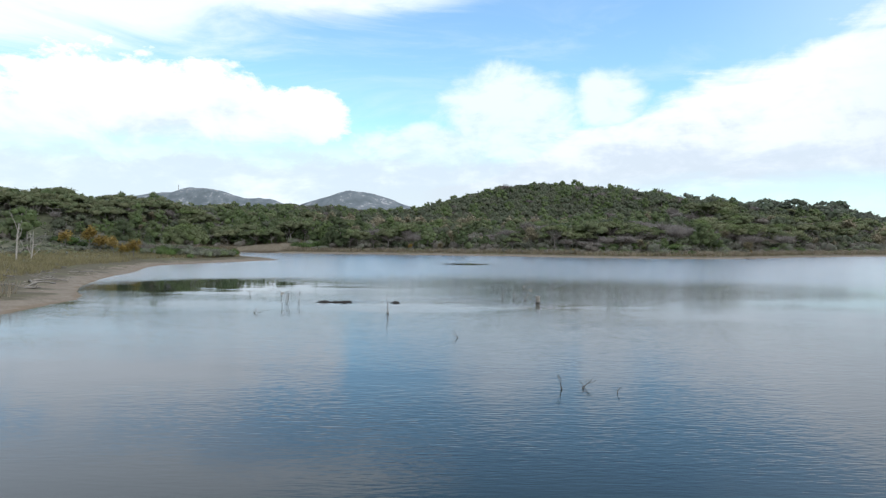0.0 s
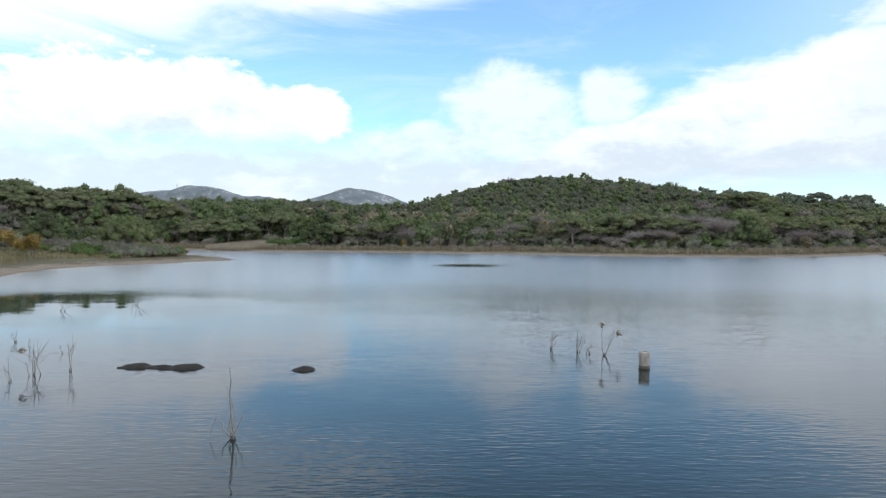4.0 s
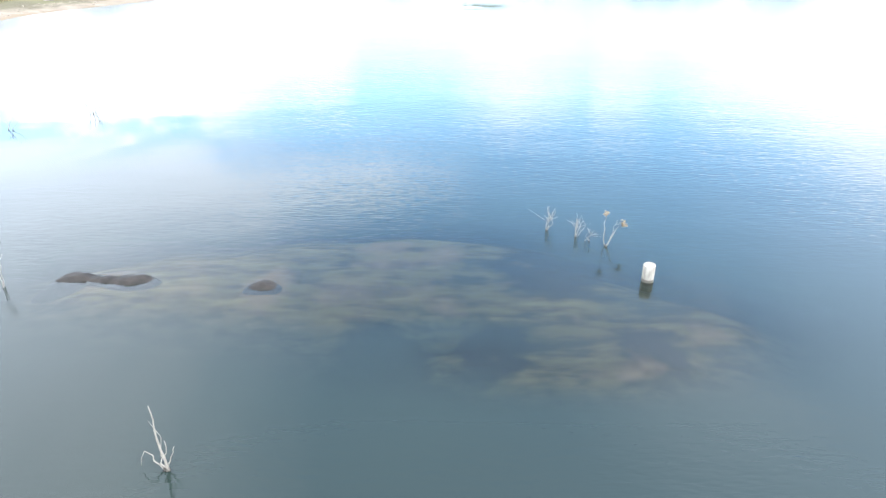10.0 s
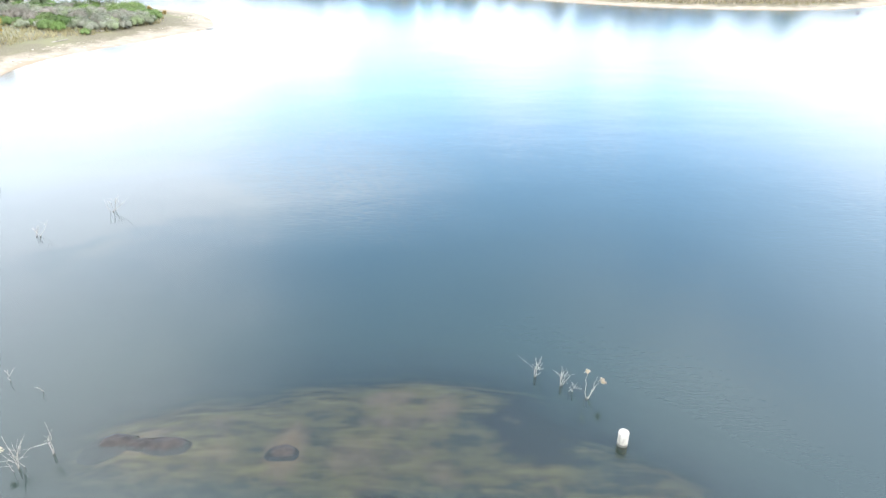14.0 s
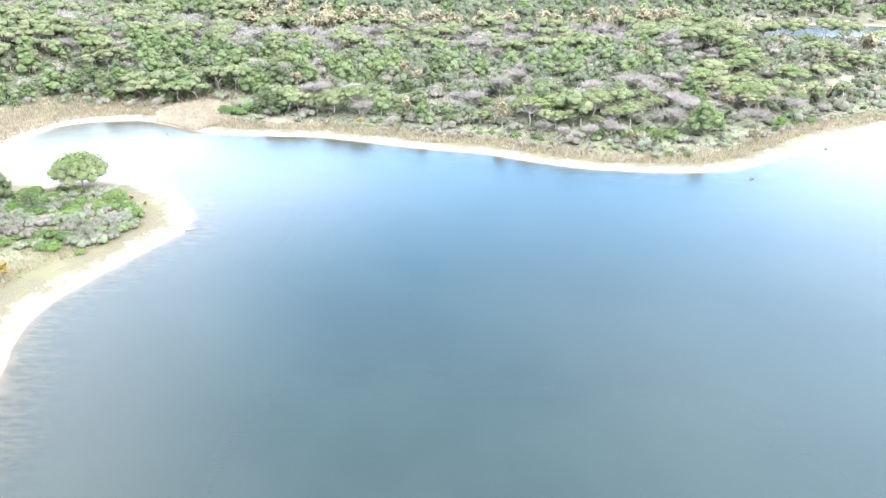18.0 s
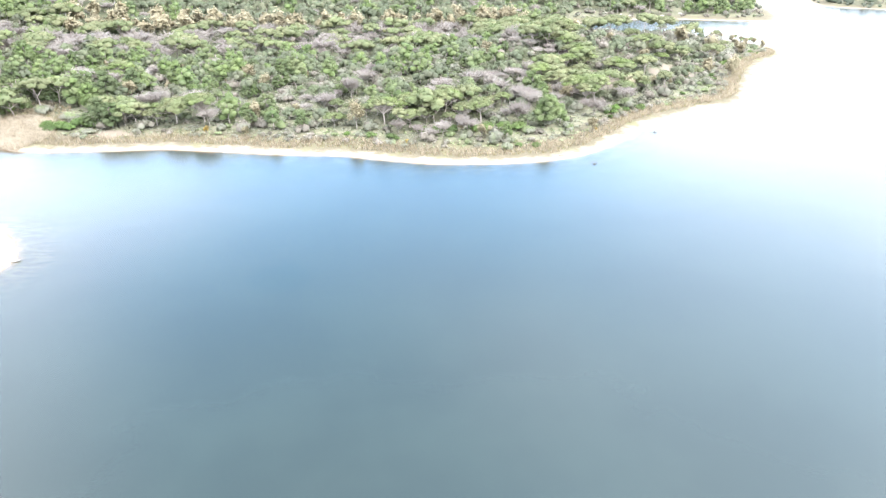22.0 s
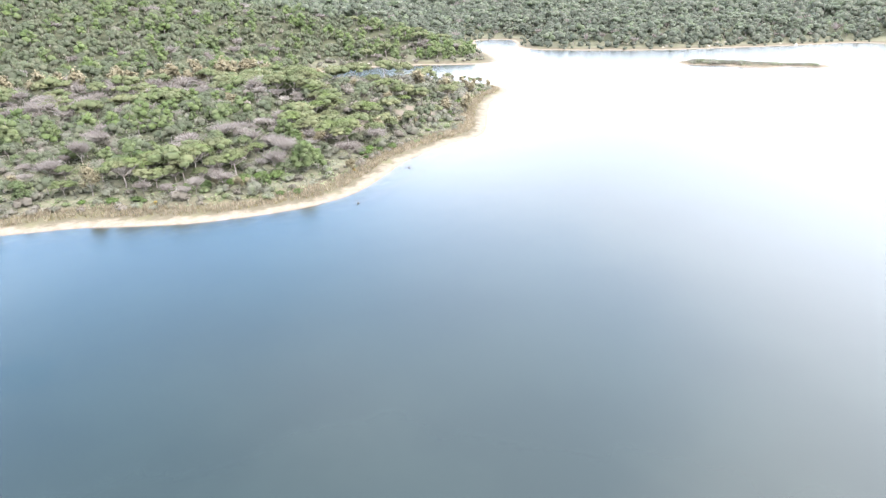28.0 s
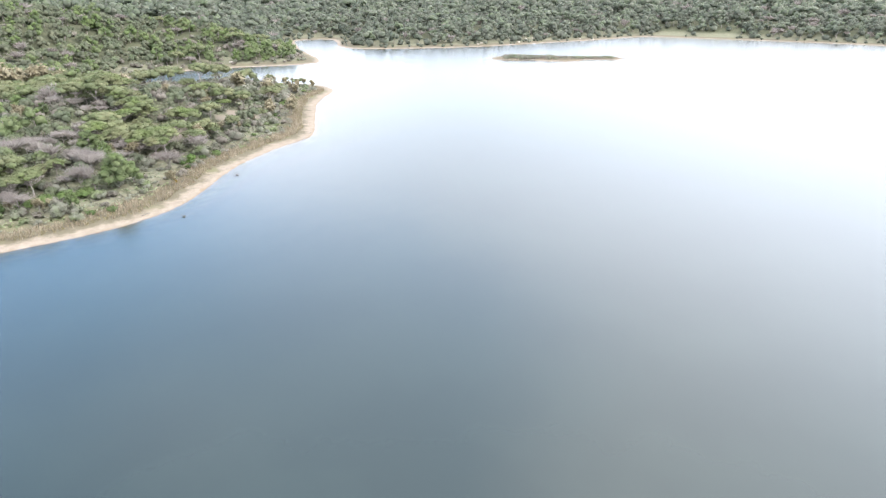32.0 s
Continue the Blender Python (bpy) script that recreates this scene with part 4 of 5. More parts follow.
def in_clearing(x, y):
    if x < -84 and 300 < y < 420 and y + 0.1 * x < 377 + 7 * math.sin(x * 0.16):     # grass flats round the cove
        return True
    return any(math.hypot(x - a, y - b) < r * 0.85 for a, b, r in CLEARINGS + FLATS) or (-126 < x < -82 and 348 < y < 396)


def plant_shore():
    """The strip that the camera sees best: the north shore, the spit and the cove."""
    count = {k: 0 for k in KINDS}
    pts, rnd = jitter_grid(-215, 400, 235, 470, 7.4, 17)
    d = shore_distance(pts[:, 0], pts[:, 1])
    zs = ground_height(pts[:, 0], pts[:, 1], d)
    mix_n = value_noise(pts[:, 0], pts[:, 1], 34, 41)
    mix_b = value_noise(pts[:, 0], pts[:, 1], 22, 43)
    for (x, y), dd, z, r, mn, mb in zip(pts, d, zs, rnd, mix_n, mix_b):
        if dd < 14 or dd > 118 or in_clearing(x, y):
            continue
        west = x < -60
        if west and y < 300:
            continue
        if dd < 25:
            kind = "lentisk_bush" if mb > 0.62 else ("maquis_bush" if r[0] < 0.7 else ("autumn_tree" if r[1] < 0.15 else None))
        elif west and dd < 70 and y > 330:
            kind = "pine_tree" if r[0] < 0.6 else "maquis_bush"
        elif 20 < x < 175 and dd < 66:
            kind = "umbrella_pine" if mn > 0.44 and dd > 32 and r[0] < 0.8 else ("bare_tree" if r[0] < 0.28 else ("autumn_tree" if r[0] < 0.42 else ("pine_tree" if r[0] < 0.52 else "maquis_bush")))
        elif x > 190:
            kind = "maquis_bush" if r[0] < 0.84 else ("umbrella_pine" if r[0] < 0.92 else "autumn_tree")
        elif mn > 0.56:
            kind = "umbrella_pine" if r[0] < 0.72 else "maquis_bush"
        elif mn > 0.45:
            kind = "bare_tree" if r[0] < 0.5 else "maquis_bush"
        elif mn > 0.32:
            kind = "maquis_bush"
        else:
            kind = "pine_tree" if r[0] < 0.35 else ("autumn_tree" if r[0] < 0.45 else "maquis_bush")
        if x > 190 and kind == "pine_tree" and r[1] < 0.6:
            kind = "maquis_bush"
        if kind is None or count[kind] >= (190 if kind == "maquis_bush" else 290):
            continue
        if kind == "maquis_bush" and dd > 34 and r[1] < 0.4:
            kind = "evergreen_oak"
        size = {"lentisk_bush": 1.1, "evergreen_oak": 0.95, "maquis_bush": 1.1 if dd < 34 else 1.8, "umbrella_pine": 1.15, "pine_tree": 1.15 if west else 1.05,
                "bare_tree": 1.3, "autumn_tree": 1.1}[kind] * (0.62 + 0.72 * r[2] * r[2])
        if kind in ("umbrella_pine", "pine_tree"):
            near = [(px, py, pr) for px, py, pr in PLANTED[-160:] if pr > 1.9 and math.hypot(px - x, py - y) < 6.0]
            if near:
                kind, size = "maquis_bush", 1.6
                if count[kind] >= (190 if kind == "maquis_bush" else 290):
                    continue
        count[kind] += 1
        plant(kind, float(x), float(y), float(size), float(z))


def plant_round_pine(x, y, R, H, label):
    """One old pine with a wide dome of needles on a forked trunk."""
    rng = np.random.RandomState(8)
    ob = tagged(new("umbrella_pine"), label, "tree", "pines on the spit")
    lobes, wood = [], [limb(rng, (0, 0, -0.5), (0.2, 0, H * 0.3), 0.42, 0.3, 0.03, 5, 8)]
    for i in range(40):
        s = (i + 0.5) / 40
        a, q = i * 2.4, R * 0.8 * math.sqrt(s)
        c = np.array([q * math.cos(a), q * math.sin(a), H * 0.26 + (H * 0.62) * math.sqrt(max(0.0, 1 - 0.95 * s)) + rng.normal(0, 0.2)])
        lobes.append((c, R * rng.uniform(0.22, 0.29), 0.85))
        if i % 2 == 0:
            wood.append(limb(rng, (0.2, 0, H * 0.28), c, 0.16, 0.05, 0.08, 4, 5))
    part("trunk", mesh_of("trunk", *joined(wood)), M_BARK, ob)
    part("crown", soft_mesh("crown", crown_of(rng, lobes, 150, (0.08, 0.20), 0.7, 0, 0.66)), M_UMBRELLA, ob)
    ob.matrix_basis = pose(x, y, float(ground_height([x], [y])[0]))
    PLANTED.append((x, y, 7.0))


plant_round_pine(-112, 275, 10.2, 12.6, "tall round-headed umbrella pine at the end of the spit")
plant("pine_tree", -131, 259, 1.25, group="pines on the spit")
plant("pine_tree", -138, 265, 1.1, group="pines on the spit")
plant("pine_tree", -116, 250, 0.62, label="small yellow-green pine among the spit scrub", group="pines on the spit")
plant("umbrella_pine", 189, 431, 1.4, label="tall lone umbrella pine above the wood")
for px, py, pr in ((-87, 371, 1.1), (-83, 374, 1.3), (-79, 371, 1.2), (-75, 375, 1.3), (-70, 372, 1.1), (-66, 374, 1.2), (-89, 376, 1.3), (72, 324, 1.0),
                   (78, 322, 1.2), (84, 321, 1.1), (92, 319, 1.2), (99, 318, 1.3), (106, 318, 1.2), (113, 317, 1.4)):
    plant("lentisk_bush", px, py, 1.4 * pr, label="fresh green lentisk bush at the edge of the beach scrub")
plant("autumn_tree", 286, 402, 1.9, label="large pale leafless-looking tree at the sandy point")
plant("autumn_tree", 281, 396, 1.1)
plant("pine_tree", 128, 320, 1.5, label="young yellow-green pine with upswept boughs")
for px, py, ps in ((-101, 206, 0.85), (-106, 210, 0.7), (-118, 218, 1.0), (-124, 222, 0.9), (-112, 214, 0.75), (-129, 216, 0.8), (-90, 262, 0.35), (-84, 258, 0.3), (62, 313, 0.4), (-20, 350, 0.45), (148, 312, 0.4)):
    plant("amber_shrub", px, py, ps, group="golden shrubs on the spit")
plant_shore()


def plant_spit():
    """Close evergreen scrub on the spit, inside its rim of dry rushes."""
    pts, rnd = jitter_grid(-150, -64, 222, 300, 3.5, 19)
    d = shore_distance(pts[:, 0], pts[:, 1])
    zs = ground_height(pts[:, 0], pts[:, 1], d)
    lim = value_noise(pts[:, 0], pts[:, 1], 15, 49)
    for (x, y), dd, z, r, m in zip(pts, d, zs, rnd, lim):
        if dd < 11 + 7 * m or math.hypot(x + 112, y - 275) < 4 or r[1] < 0.12:
            continue
        kind = "lentisk_bush" if m > 0.42 and r[0] < 0.7 else "maquis_bush"
        plant(kind, float(x), float(y), float(0.75 + 0.75 * r[2]), float(z), group="bushes on the spit")


plant_spit()


# ---- woods ----
def build_woods():
    rows = {}
    taken = np.array(PLANTED)
    bands = ((0, 480, 8.4, 61, 0), (480, 860, 10.2, 62, 0), (860, 1400, 15.5, 63, 1), (1400, 2400, 27.0, 64, 1))
    for lo, hi, cell, seed, far in bands:
        rows = {k: [] for k in KINDS} if lo in (0, 860) else rows
        pts, rnd = jitter_grid(-hi, hi + 60, -40, hi + 120, cell, seed)
        r = np.hypot(pts[:, 0] - 5, pts[:, 1] - 58)
        azim = np.degrees(np.arctan2(pts[:, 0] - 5, pts[:, 1] - 30))
        keep = (r >= lo) & (r < hi) & (azim > -41) & (azim < 93)
        pts, rnd = pts[keep], rnd[keep]
        d = shore_distance(pts[:, 0], pts[:, 1])
        point = (pts[:, 0] > 325) & (pts[:, 0] < 392) & (pts[:, 1] > 500) & (pts[:, 1] < 580)      # tall trees on the neck of the point
        keep = d > np.where(point, 5, 14 if lo < 860 else 7)
        pts, rnd, d = pts[keep], rnd[keep], d[keep]
        z = ground_height(pts[:, 0], pts[:, 1], d)
        mn, mb = value_noise(pts[:, 0], pts[:, 1], 34, 41), value_noise(pts[:, 0], pts[:, 1], 60, 47)
        for (x, y), q, dd, zz, a, b in zip(pts, rnd, d, z, mn, mb):
            if in_clearing(x, y):
                continue
            if lo == 0 and len(taken) and np.min(np.hypot(taken[:, 0] - x, taken[:, 1] - y) - taken[:, 2]) < 0.5:
                continue
            hill = bell(x, y, 120, 860, 260, 240) > 0.25
            lagoon_side = x > 200 and y > 455 and y + 1.19 * x < 968
            if x < -60 and y < 300:
                if dd < 34 or (dd < 60 and q[0] < 0.4):
                    continue
                kind = "pine_tree" if dd > 55 and q[0] < 0.4 else "maquis_bush"
            elif dd < 27 or (lagoon_side and dd > 30 and q[0] < 0.5):
                kind = "maquis_bush"
            elif hill or (665 < y < 800 and x < 330):
                kind = "evergreen_oak" if q[0] < 0.72 else ("pine_tree" if q[0] < 0.86 else ("maquis_bush" if q[0] < 0.95 else "bare_tree"))
            elif 490 < y + 0.12 * x < 572 and x < 155:                    # belt of leafless trees
                kind = "bare_tree" if q[0] < 0.62 else ("umbrella_pine" if q[0] < 0.75 else "maquis_bush")
            elif 572 < y + 0.12 * x < 632 and -130 < x < 240:                    # belt of golden trees
                kind = "autumn_tree" if q[0] < 0.72 else "maquis_bush"
            elif 150 < x < 320 and 478 < y < 590:
                kind = "umbrella_pine" if q[0] < 0.7 else "maquis_bush"
            elif 185 < x < 330 and y < 480:
                kind = "maquis_bush" if q[0] < 0.85 else ("umbrella_pine" if q[0] < 0.93 else "autumn_tree")
            elif a > 0.58:
                kind = "umbrella_pine" if q[0] < (0.75 if lo < 480 else 0.2) else ("pine_tree" if q[0] < 0.8 else "maquis_bush")
            elif a > 0.46:
                kind = "bare_tree" if q[0] < 0.44 and zz < 40 else "maquis_bush"
            else:
                kind = "pine_tree" if q[0] < (0.42 if x < -10 or y > 500 else 0.15) else "maquis_bush"
            if kind == "maquis_bush" and dd > 34 and q[1] < 0.5 and not lagoon_side and not (x < -60 and y < 300):
                kind = "evergreen_oak"
            s = {"maquis_bush": 1.9, "umbrella_pine": 1.2, "pine_tree": 1.15, "evergreen_oak": 1.1, "bare_tree": 1.45, "autumn_tree": 1.5}.get(kind, 1.0)
            if dd < 24 or (x < -60 and y < 300):
                s = 0.95 if dd < 50 else 1.3
            if 325 < x < 392 and 470 < y < 580 and dd < 40:
                kind, s = ("autumn_tree" if q[0] < 0.5 else ("umbrella_pine" if q[0] < 0.75 else "evergreen_oak")), 0.6
            elif math.hypot(x - 285, y - 572) < 50 and lo < 860:
                kind, s = "maquis_bush", 1.0
            grow = 1.0 if lo < 480 else (1.26 if lo < 860 else (1.62 if lo < 1400 else 2.5))
            rows[kind].append((x, y, zz, s * grow * (0.78 + 0.5 * q[2])))
        if lo not in (480, 1400):
            continue
        for k, v in rows.items():
            if not v:
                continue
            crown, wood = scatter(k, np.array(v), far)
            fn, mc, mw, lab, cat = KINDS[k]
            if far and k not in ("bare_tree", "autumn_tree"):              # far leaves take the bluish tone that carries distance haze
                mc = M_FAR_HAZE
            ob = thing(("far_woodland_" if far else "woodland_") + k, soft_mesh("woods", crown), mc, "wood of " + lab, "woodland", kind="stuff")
            part("trunks", mesh_of("trunks", *wood), mw, ob)["kind"] = "stuff"


build_woods()


def build_scrub():
    """Low scrub under and between the trees, and rushes behind the beach."""
    pts, rnd = jitter_grid(-260, 420, 130, 500, 2.6, 71)
    d = shore_distance(pts[:, 0], pts[:, 1])
    keep = (d > 13.5 + 4 * value_noise(pts[:, 0], pts[:, 1], 11, 83) + np.where((pts[:, 0] < -60) & (pts[:, 1] < 225), 18, 0)) & (d < 150) & (rnd[:, 0] < 0.8)
    pts, rnd, d = pts[keep], rnd[keep], d[keep]
    ok = np.array([not in_clearing(x, y) for x, y in pts])
    pts, rnd, d = pts[ok], rnd[ok], d[ok]
    z = ground_height(pts[:, 0], pts[:, 1], d)
    rng = np.random.RandomState(5)
    n = 5
    c = np.repeat(np.stack([pts[:, 0], pts[:, 1], z + 0.25], 1), n, 0) + rng.normal(0, 1, (len(pts) * n, 3)) * (0.75, 0.75, 0.28)
    v, f = tufts(rng, c, rng.uniform(0.4, 0.95, len(c)), 0.75)
    thing("scrub", soft_mesh("scrub", (v, f, soft(v, np.repeat(c, 4, 0), 1.0, 1.6))), M_MAQUIS,
          "low grey-green scrub under the shore trees", "scrub", kind="stuff")
    pts, rnd = jitter_grid(-215, 420, 60, 480, 1.15, 73)
    d = shore_distance(pts[:, 0], pts[:, 1])
    lim = value_noise(pts[:, 0], pts[:, 1], 12, 75)
    bank = (pts[:, 0] < -60) & (pts[:, 1] < 300)
    keep = (d > 6.5 + 3 * lim + np.where(bank, 4 + 3 * lim, 0)) & (d < 13.5 + 6 * lim + np.where(bank, 24, 0) + np.where((pts[:, 1] > 280) & (pts[:, 0] < -84), 34, 0)) & (rnd[:, 0] < 0.75)
    pts, rnd, d, bank = pts[keep], rnd[keep], d[keep], bank[keep]
    z = ground_height(pts[:, 0], pts[:, 1], d)
    gold = ~bank & (rnd[:, 1] < 0.12 + 0.5 * value_noise(pts[:, 0], pts[:, 1], 8, 87))
    blades("yellow_grass", pts[gold], z[gold], 1.0, 8, M_STRAW, "yellow-green grass among the rushes behind the beach", 79)
    bank = bank | gold
    blades("dry_rushes", pts[~bank], z[~bank], 2.0, 8, M_TAN, "tufts of dry brown rushes behind the beach", 77)
    bank = bank & ~gold
    blades("golden_grass", pts[bank], z[bank], 0.95, 8, M_STRAW, "golden-green dry grass on the western bank", 78)
    gx, gy = jitter_grid(-134, -78, 345, 412, 0.8, 79)[0].T
    keep = (shore_distance(gx, gy) > 1.0) & (((gx + 104) / 19) ** 2 + ((gy - 373) / 21 + (gx + 104) / 80) ** 2 < 0.75 + 0.5 * value_noise(gx, gy, 7, 85))
    blades("reed_bed", np.stack([gx[keep], gy[keep]], 1), ground_height(gx[keep], gy[keep]), 2.0, 10, M_REED, "pale dry reed bed at the edge of the cove", 81)


def blades(name, pts, z, height, n, mat, label, seed):
    rng = np.random.RandomState(seed)
    k = len(pts) * n
    base = np.repeat(np.stack([pts[:, 0], pts[:, 1], z - 0.05], 1), n, 0) + np.concatenate([rng.normal(0, 0.28, (k, 2)), np.zeros((k, 1))], 1)
    lean = np.concatenate([rng.normal(0, 0.28 * height, (k, 2)), rng.uniform(0.6, 1.15, (k, 1)) * height], 1)
    a = rng.uniform(0, 6.283, k)
    w = np.stack([np.cos(a), np.sin(a), 0 * a], 1) * (0.03 + 0.02 * height)
    v = np.stack([base - w, base + w, base + lean + w * 0.6, base + lean - w * 0.6], 1).reshape(-1, 3)
    thing(name, mesh_of(name, v, np.arange(4 * k).reshape(-1, 4)), mat, label, "reeds", kind="stuff")


build_scrub()


# ---- things in the water ----
def lathe(profile, sides=28, rng=None, wob=0.0):
    t = np.arange(sides) * 2 * np.pi / sides
    v, f = [], []
    for r, z in profile:
        rr = r * (1 + (rng.normal(0, wob, sides) if rng is not None else 0))
        v.append(np.stack([rr * np.cos(t), rr * np.sin(t), np.full(sides, z)], 1))
    for i in range(len(profile) - 1):
        for j in range(sides):
            k = (j + 1) % sides
            f.append((i * sides + j, i * sides + k, (i + 1) * sides + k, (i + 1) * sides + j))
    return np.concatenate(v), np.array(f)


def build_post():
    ob = tagged(new("concrete_pipe"), "weathered off-white concrete pipe standing upright in the shallows", "pipe")
    ob.matrix_basis = pose(12.3, 86.1, 0, 1.0, -1.2, 20)
    m = Mat("weathered_concrete")
    P = m.pos()
    v = m.noise(5.0, 5, 0.65, P, (1, 1, 0.35))
    c = m.mix(m.ramp(v, 0.35, 0.68), (0.18, 0.167, 0.143), (0.29, 0.275, 0.246))
    c = m.mix(m.ramp(m.noise(2.0, 3, 0.6, P, (1, 1, 0.2)), 0.58, 0.7), c, (0.27, 0.22, 0.17))
    conc = m.done(c, 0.85, m.bump(m.noise(30, 3), 0.3, 0.01))
    rng = np.random.RandomState(3)
    R, H = 0.30, 0.92
    part("pipe_wall", mesh_of("pipe_wall", *lathe([(R, 0.16), (R * 1.003, 0.4), (R, H - 0.03), (R - 0.012, H), (R - 0.06, H), (R - 0.072, H - 0.02), (R - 0.075, 0.30)], 32, rng, 0.004), True), conc, ob)
    part("waterline_band", mesh_of("waterline_band", *lathe([(R + 0.006, -0.5), (R + 0.006, 0.10), (R + 0.004, 0.17)], 32, rng, 0.006), True), M_WET_WOOD, ob, "dark slimy band at the waterline")
    part("fill", mesh_of("fill", *lathe([(R - 0.073, H - 0.055), (0.12, H - 0.03), (0.001, H - 0.035)], 20, rng, 0.05), True), M_BARK, ob, "dull grit filling the open top")


def mud_material():
    m = Mat("wet_mud")
    v = m.noise(2.2, 6, 0.7)
    w = m.noise(14, 4, 0.65)
    c = m.mix(m.ramp(v, 0.38, 0.62), (0.009, 0.008, 0.007), (0.024, 0.020, 0.017))
    c = m.mix(m.ramp(w, 0.62, 0.75), c, (0.038, 0.032, 0.027))
    return m.done(c, 0.75, m.bump(m.math("ADD", m.math("MULTIPLY", v, 0.5), m.math("MULTIPLY", w, 0.5)), 0.8, 0.12))


M_MUDTOP = mud_material()


def build_mudbank(cx, cy, humps, label, seed):
    """A low bank of mud with a ragged outline that slopes under the water."""
    rng = np.random.RandomState(seed)
    xs, ys = np.linspace(-4.2, 4.2, 110), np.linspace(-2.0, 2.0, 60)
    gx, gy = np.meshgrid(xs, ys)
    z = np.full(gx.shape, -1.6)
    for hx, hy, sx, sy, h in humps:
        z = np.maximum(z, -1.6 + (h + 1.6) * np.exp(-np.abs((gx - hx) / sx) ** 2.6 - np.abs((gy - hy) / sy) ** 2.4))
    z = z + (value_noise(gx + 40, gy + 40, 0.55, seed) - 0.5) * 0.16 + (value_noise(gx + 40, gy + 40, 0.17, seed + 1) - 0.5) * 0.07
    n, k = gx.shape
    idx = np.arange(n * k).reshape(n, k)
    q = np.stack([idx[:-1, :-1], idx[:-1, 1:], idx[1:, 1:], idx[1:, :-1]], -1).reshape(-1, 4)
    me = mesh_of("mud_bank", np.stack([gx, gy, z], -1).reshape(-1, 3), q, True)
    ob = thing("mud_bank", me, M_MUDTOP, label, "mud bank", "mud banks in the shallows")
    ob.matrix_basis = pose(cx, cy, 0) @ Matrix.Diagonal((1.1, 1.1, 1.0, 1))


build_mudbank(-15.0, 85.7, [(-1.4, 0.12, 2.0, 1.15, 0.20), (1.25, -0.05, 2.1, 1.15, 0.20), (0.0, 0.0, 2.4, 0.85, 0.15)], "long dark mud bank of two humps just above the water", 51)
build_mudbank(-6.85, 85.2, [(0, 0, 1.45, 1.0, 0.18)], "small dark mud hump just above the water", 55)
build_post()


def build_snag(x, y, stems, name="dead_shrub", label="bleached dead shrub standing in the water", tufts_at=(), seed=1, yaw=0.0, mat=None, group="dead shrubs in the water"):
    """stems: lists of points from the foot up; the wet foot of each is a dark part."""
    rng = np.random.RandomState(seed)
    ob = tagged(new(name), label, "dead shrub", group)
    z = min(0.0, float(ground_height([x], [y])[0]))
    ob.matrix_basis = pose(x, y, 0, 0, 0, yaw)
    for s in stems:
        p = np.array(s["p"], float)
        r = s.get("r", 0.03)
        t = np.linspace(0, 1, 7)
        seg = np.linspace(0, 1, len(p))
        q = np.stack([np.interp(t, seg, p[:, i]) for i in range(3)], 1)
        q[1:-1] += rng.normal(0, 0.03, (5, 3))
        part("stem", mesh_of("stem", *tube(q, np.linspace(r, r * 0.3, 7), 6), True), mat or M_DEAD, ob)
        f = p[0]
        part("stem_foot", mesh_of("stem_foot", *tube([(f[0], f[1], -0.7), (f[0], f[1], 0.0), (f[0] + 0.04 * (p[1] - f)[0], f[1] + 0.04 * (p[1] - f)[1], 0.12)], [r * 1.3, r * 1.25, r * 1.1], 6), True), M_WET_WOOD, ob, "wet dark foot of the stem")
    for c, rad in tufts_at:
        n = 40
        cc = np.array(c) + rng.normal(0, 1, (n, 3)) * rad * 0.28
        part("leaf_tuft", mesh_of("leaf_tuft", *tufts(rng, cc, rng.uniform(0.05, 0.11, n), 0.8)), M_REED, ob, "withered yellow leaf tuft")
    return ob


def stems_random(rng, n, h, spread, r=0.017):
    out = []
    for _ in range(n):
        a, q = rng.uniform(0, 6.283), rng.uniform(0, spread * 0.4)
        b = np.array([q * math.cos(a), q * math.sin(a), 0.0])
        top = b + np.array([rng.normal(0, spread * 0.5), rng.normal(0, spread * 0.5), h * rng.uniform(0.6, 1.1)])
        midp = b + (top - b) * 0.5 + rng.normal(0, 0.1 * h, 3) * (1, 1, 0.2)
        out.append({"p": [b, midp, top], "r": r * rng.uniform(0.7, 1.2)})
        for _ in range(2):
            s = b + (top - b) * rng.uniform(0.35, 0.7)
            e = s + rng.normal(0, 0.28 * h, 3) * (1, 1, 0.4) + (0, 0, 0.3 * h)
            out.append({"p": [s * (1, 1, 0) + (0, 0, 0.0) if s[2] < 0.1 else s, s + (e - s) * 0.5, e], "r": r * 0.55, "branch": True})
    return out


def snag_with_branches(x, y, n, h, spread, seed, tufts_at=(), label="bleached dead shrub standing in the water", r=0.017, mat=None):
    rng = np.random.RandomState(seed)
    st = stems_random(rng, n, h, spread, r)
    ob = build_snag(x, y, [s for s in st if not s.get("branch")], label=label, tufts_at=tufts_at, seed=seed, mat=mat)
    for s in st:
        if s.get("branch"):
            p = np.array(s["p"])
            part("twig", mesh_of("twig", *tube(p, [s["r"], s["r"] * 0.8, s["r"] * 0.3], 5), True), mat or M_DEAD, ob)
    return ob


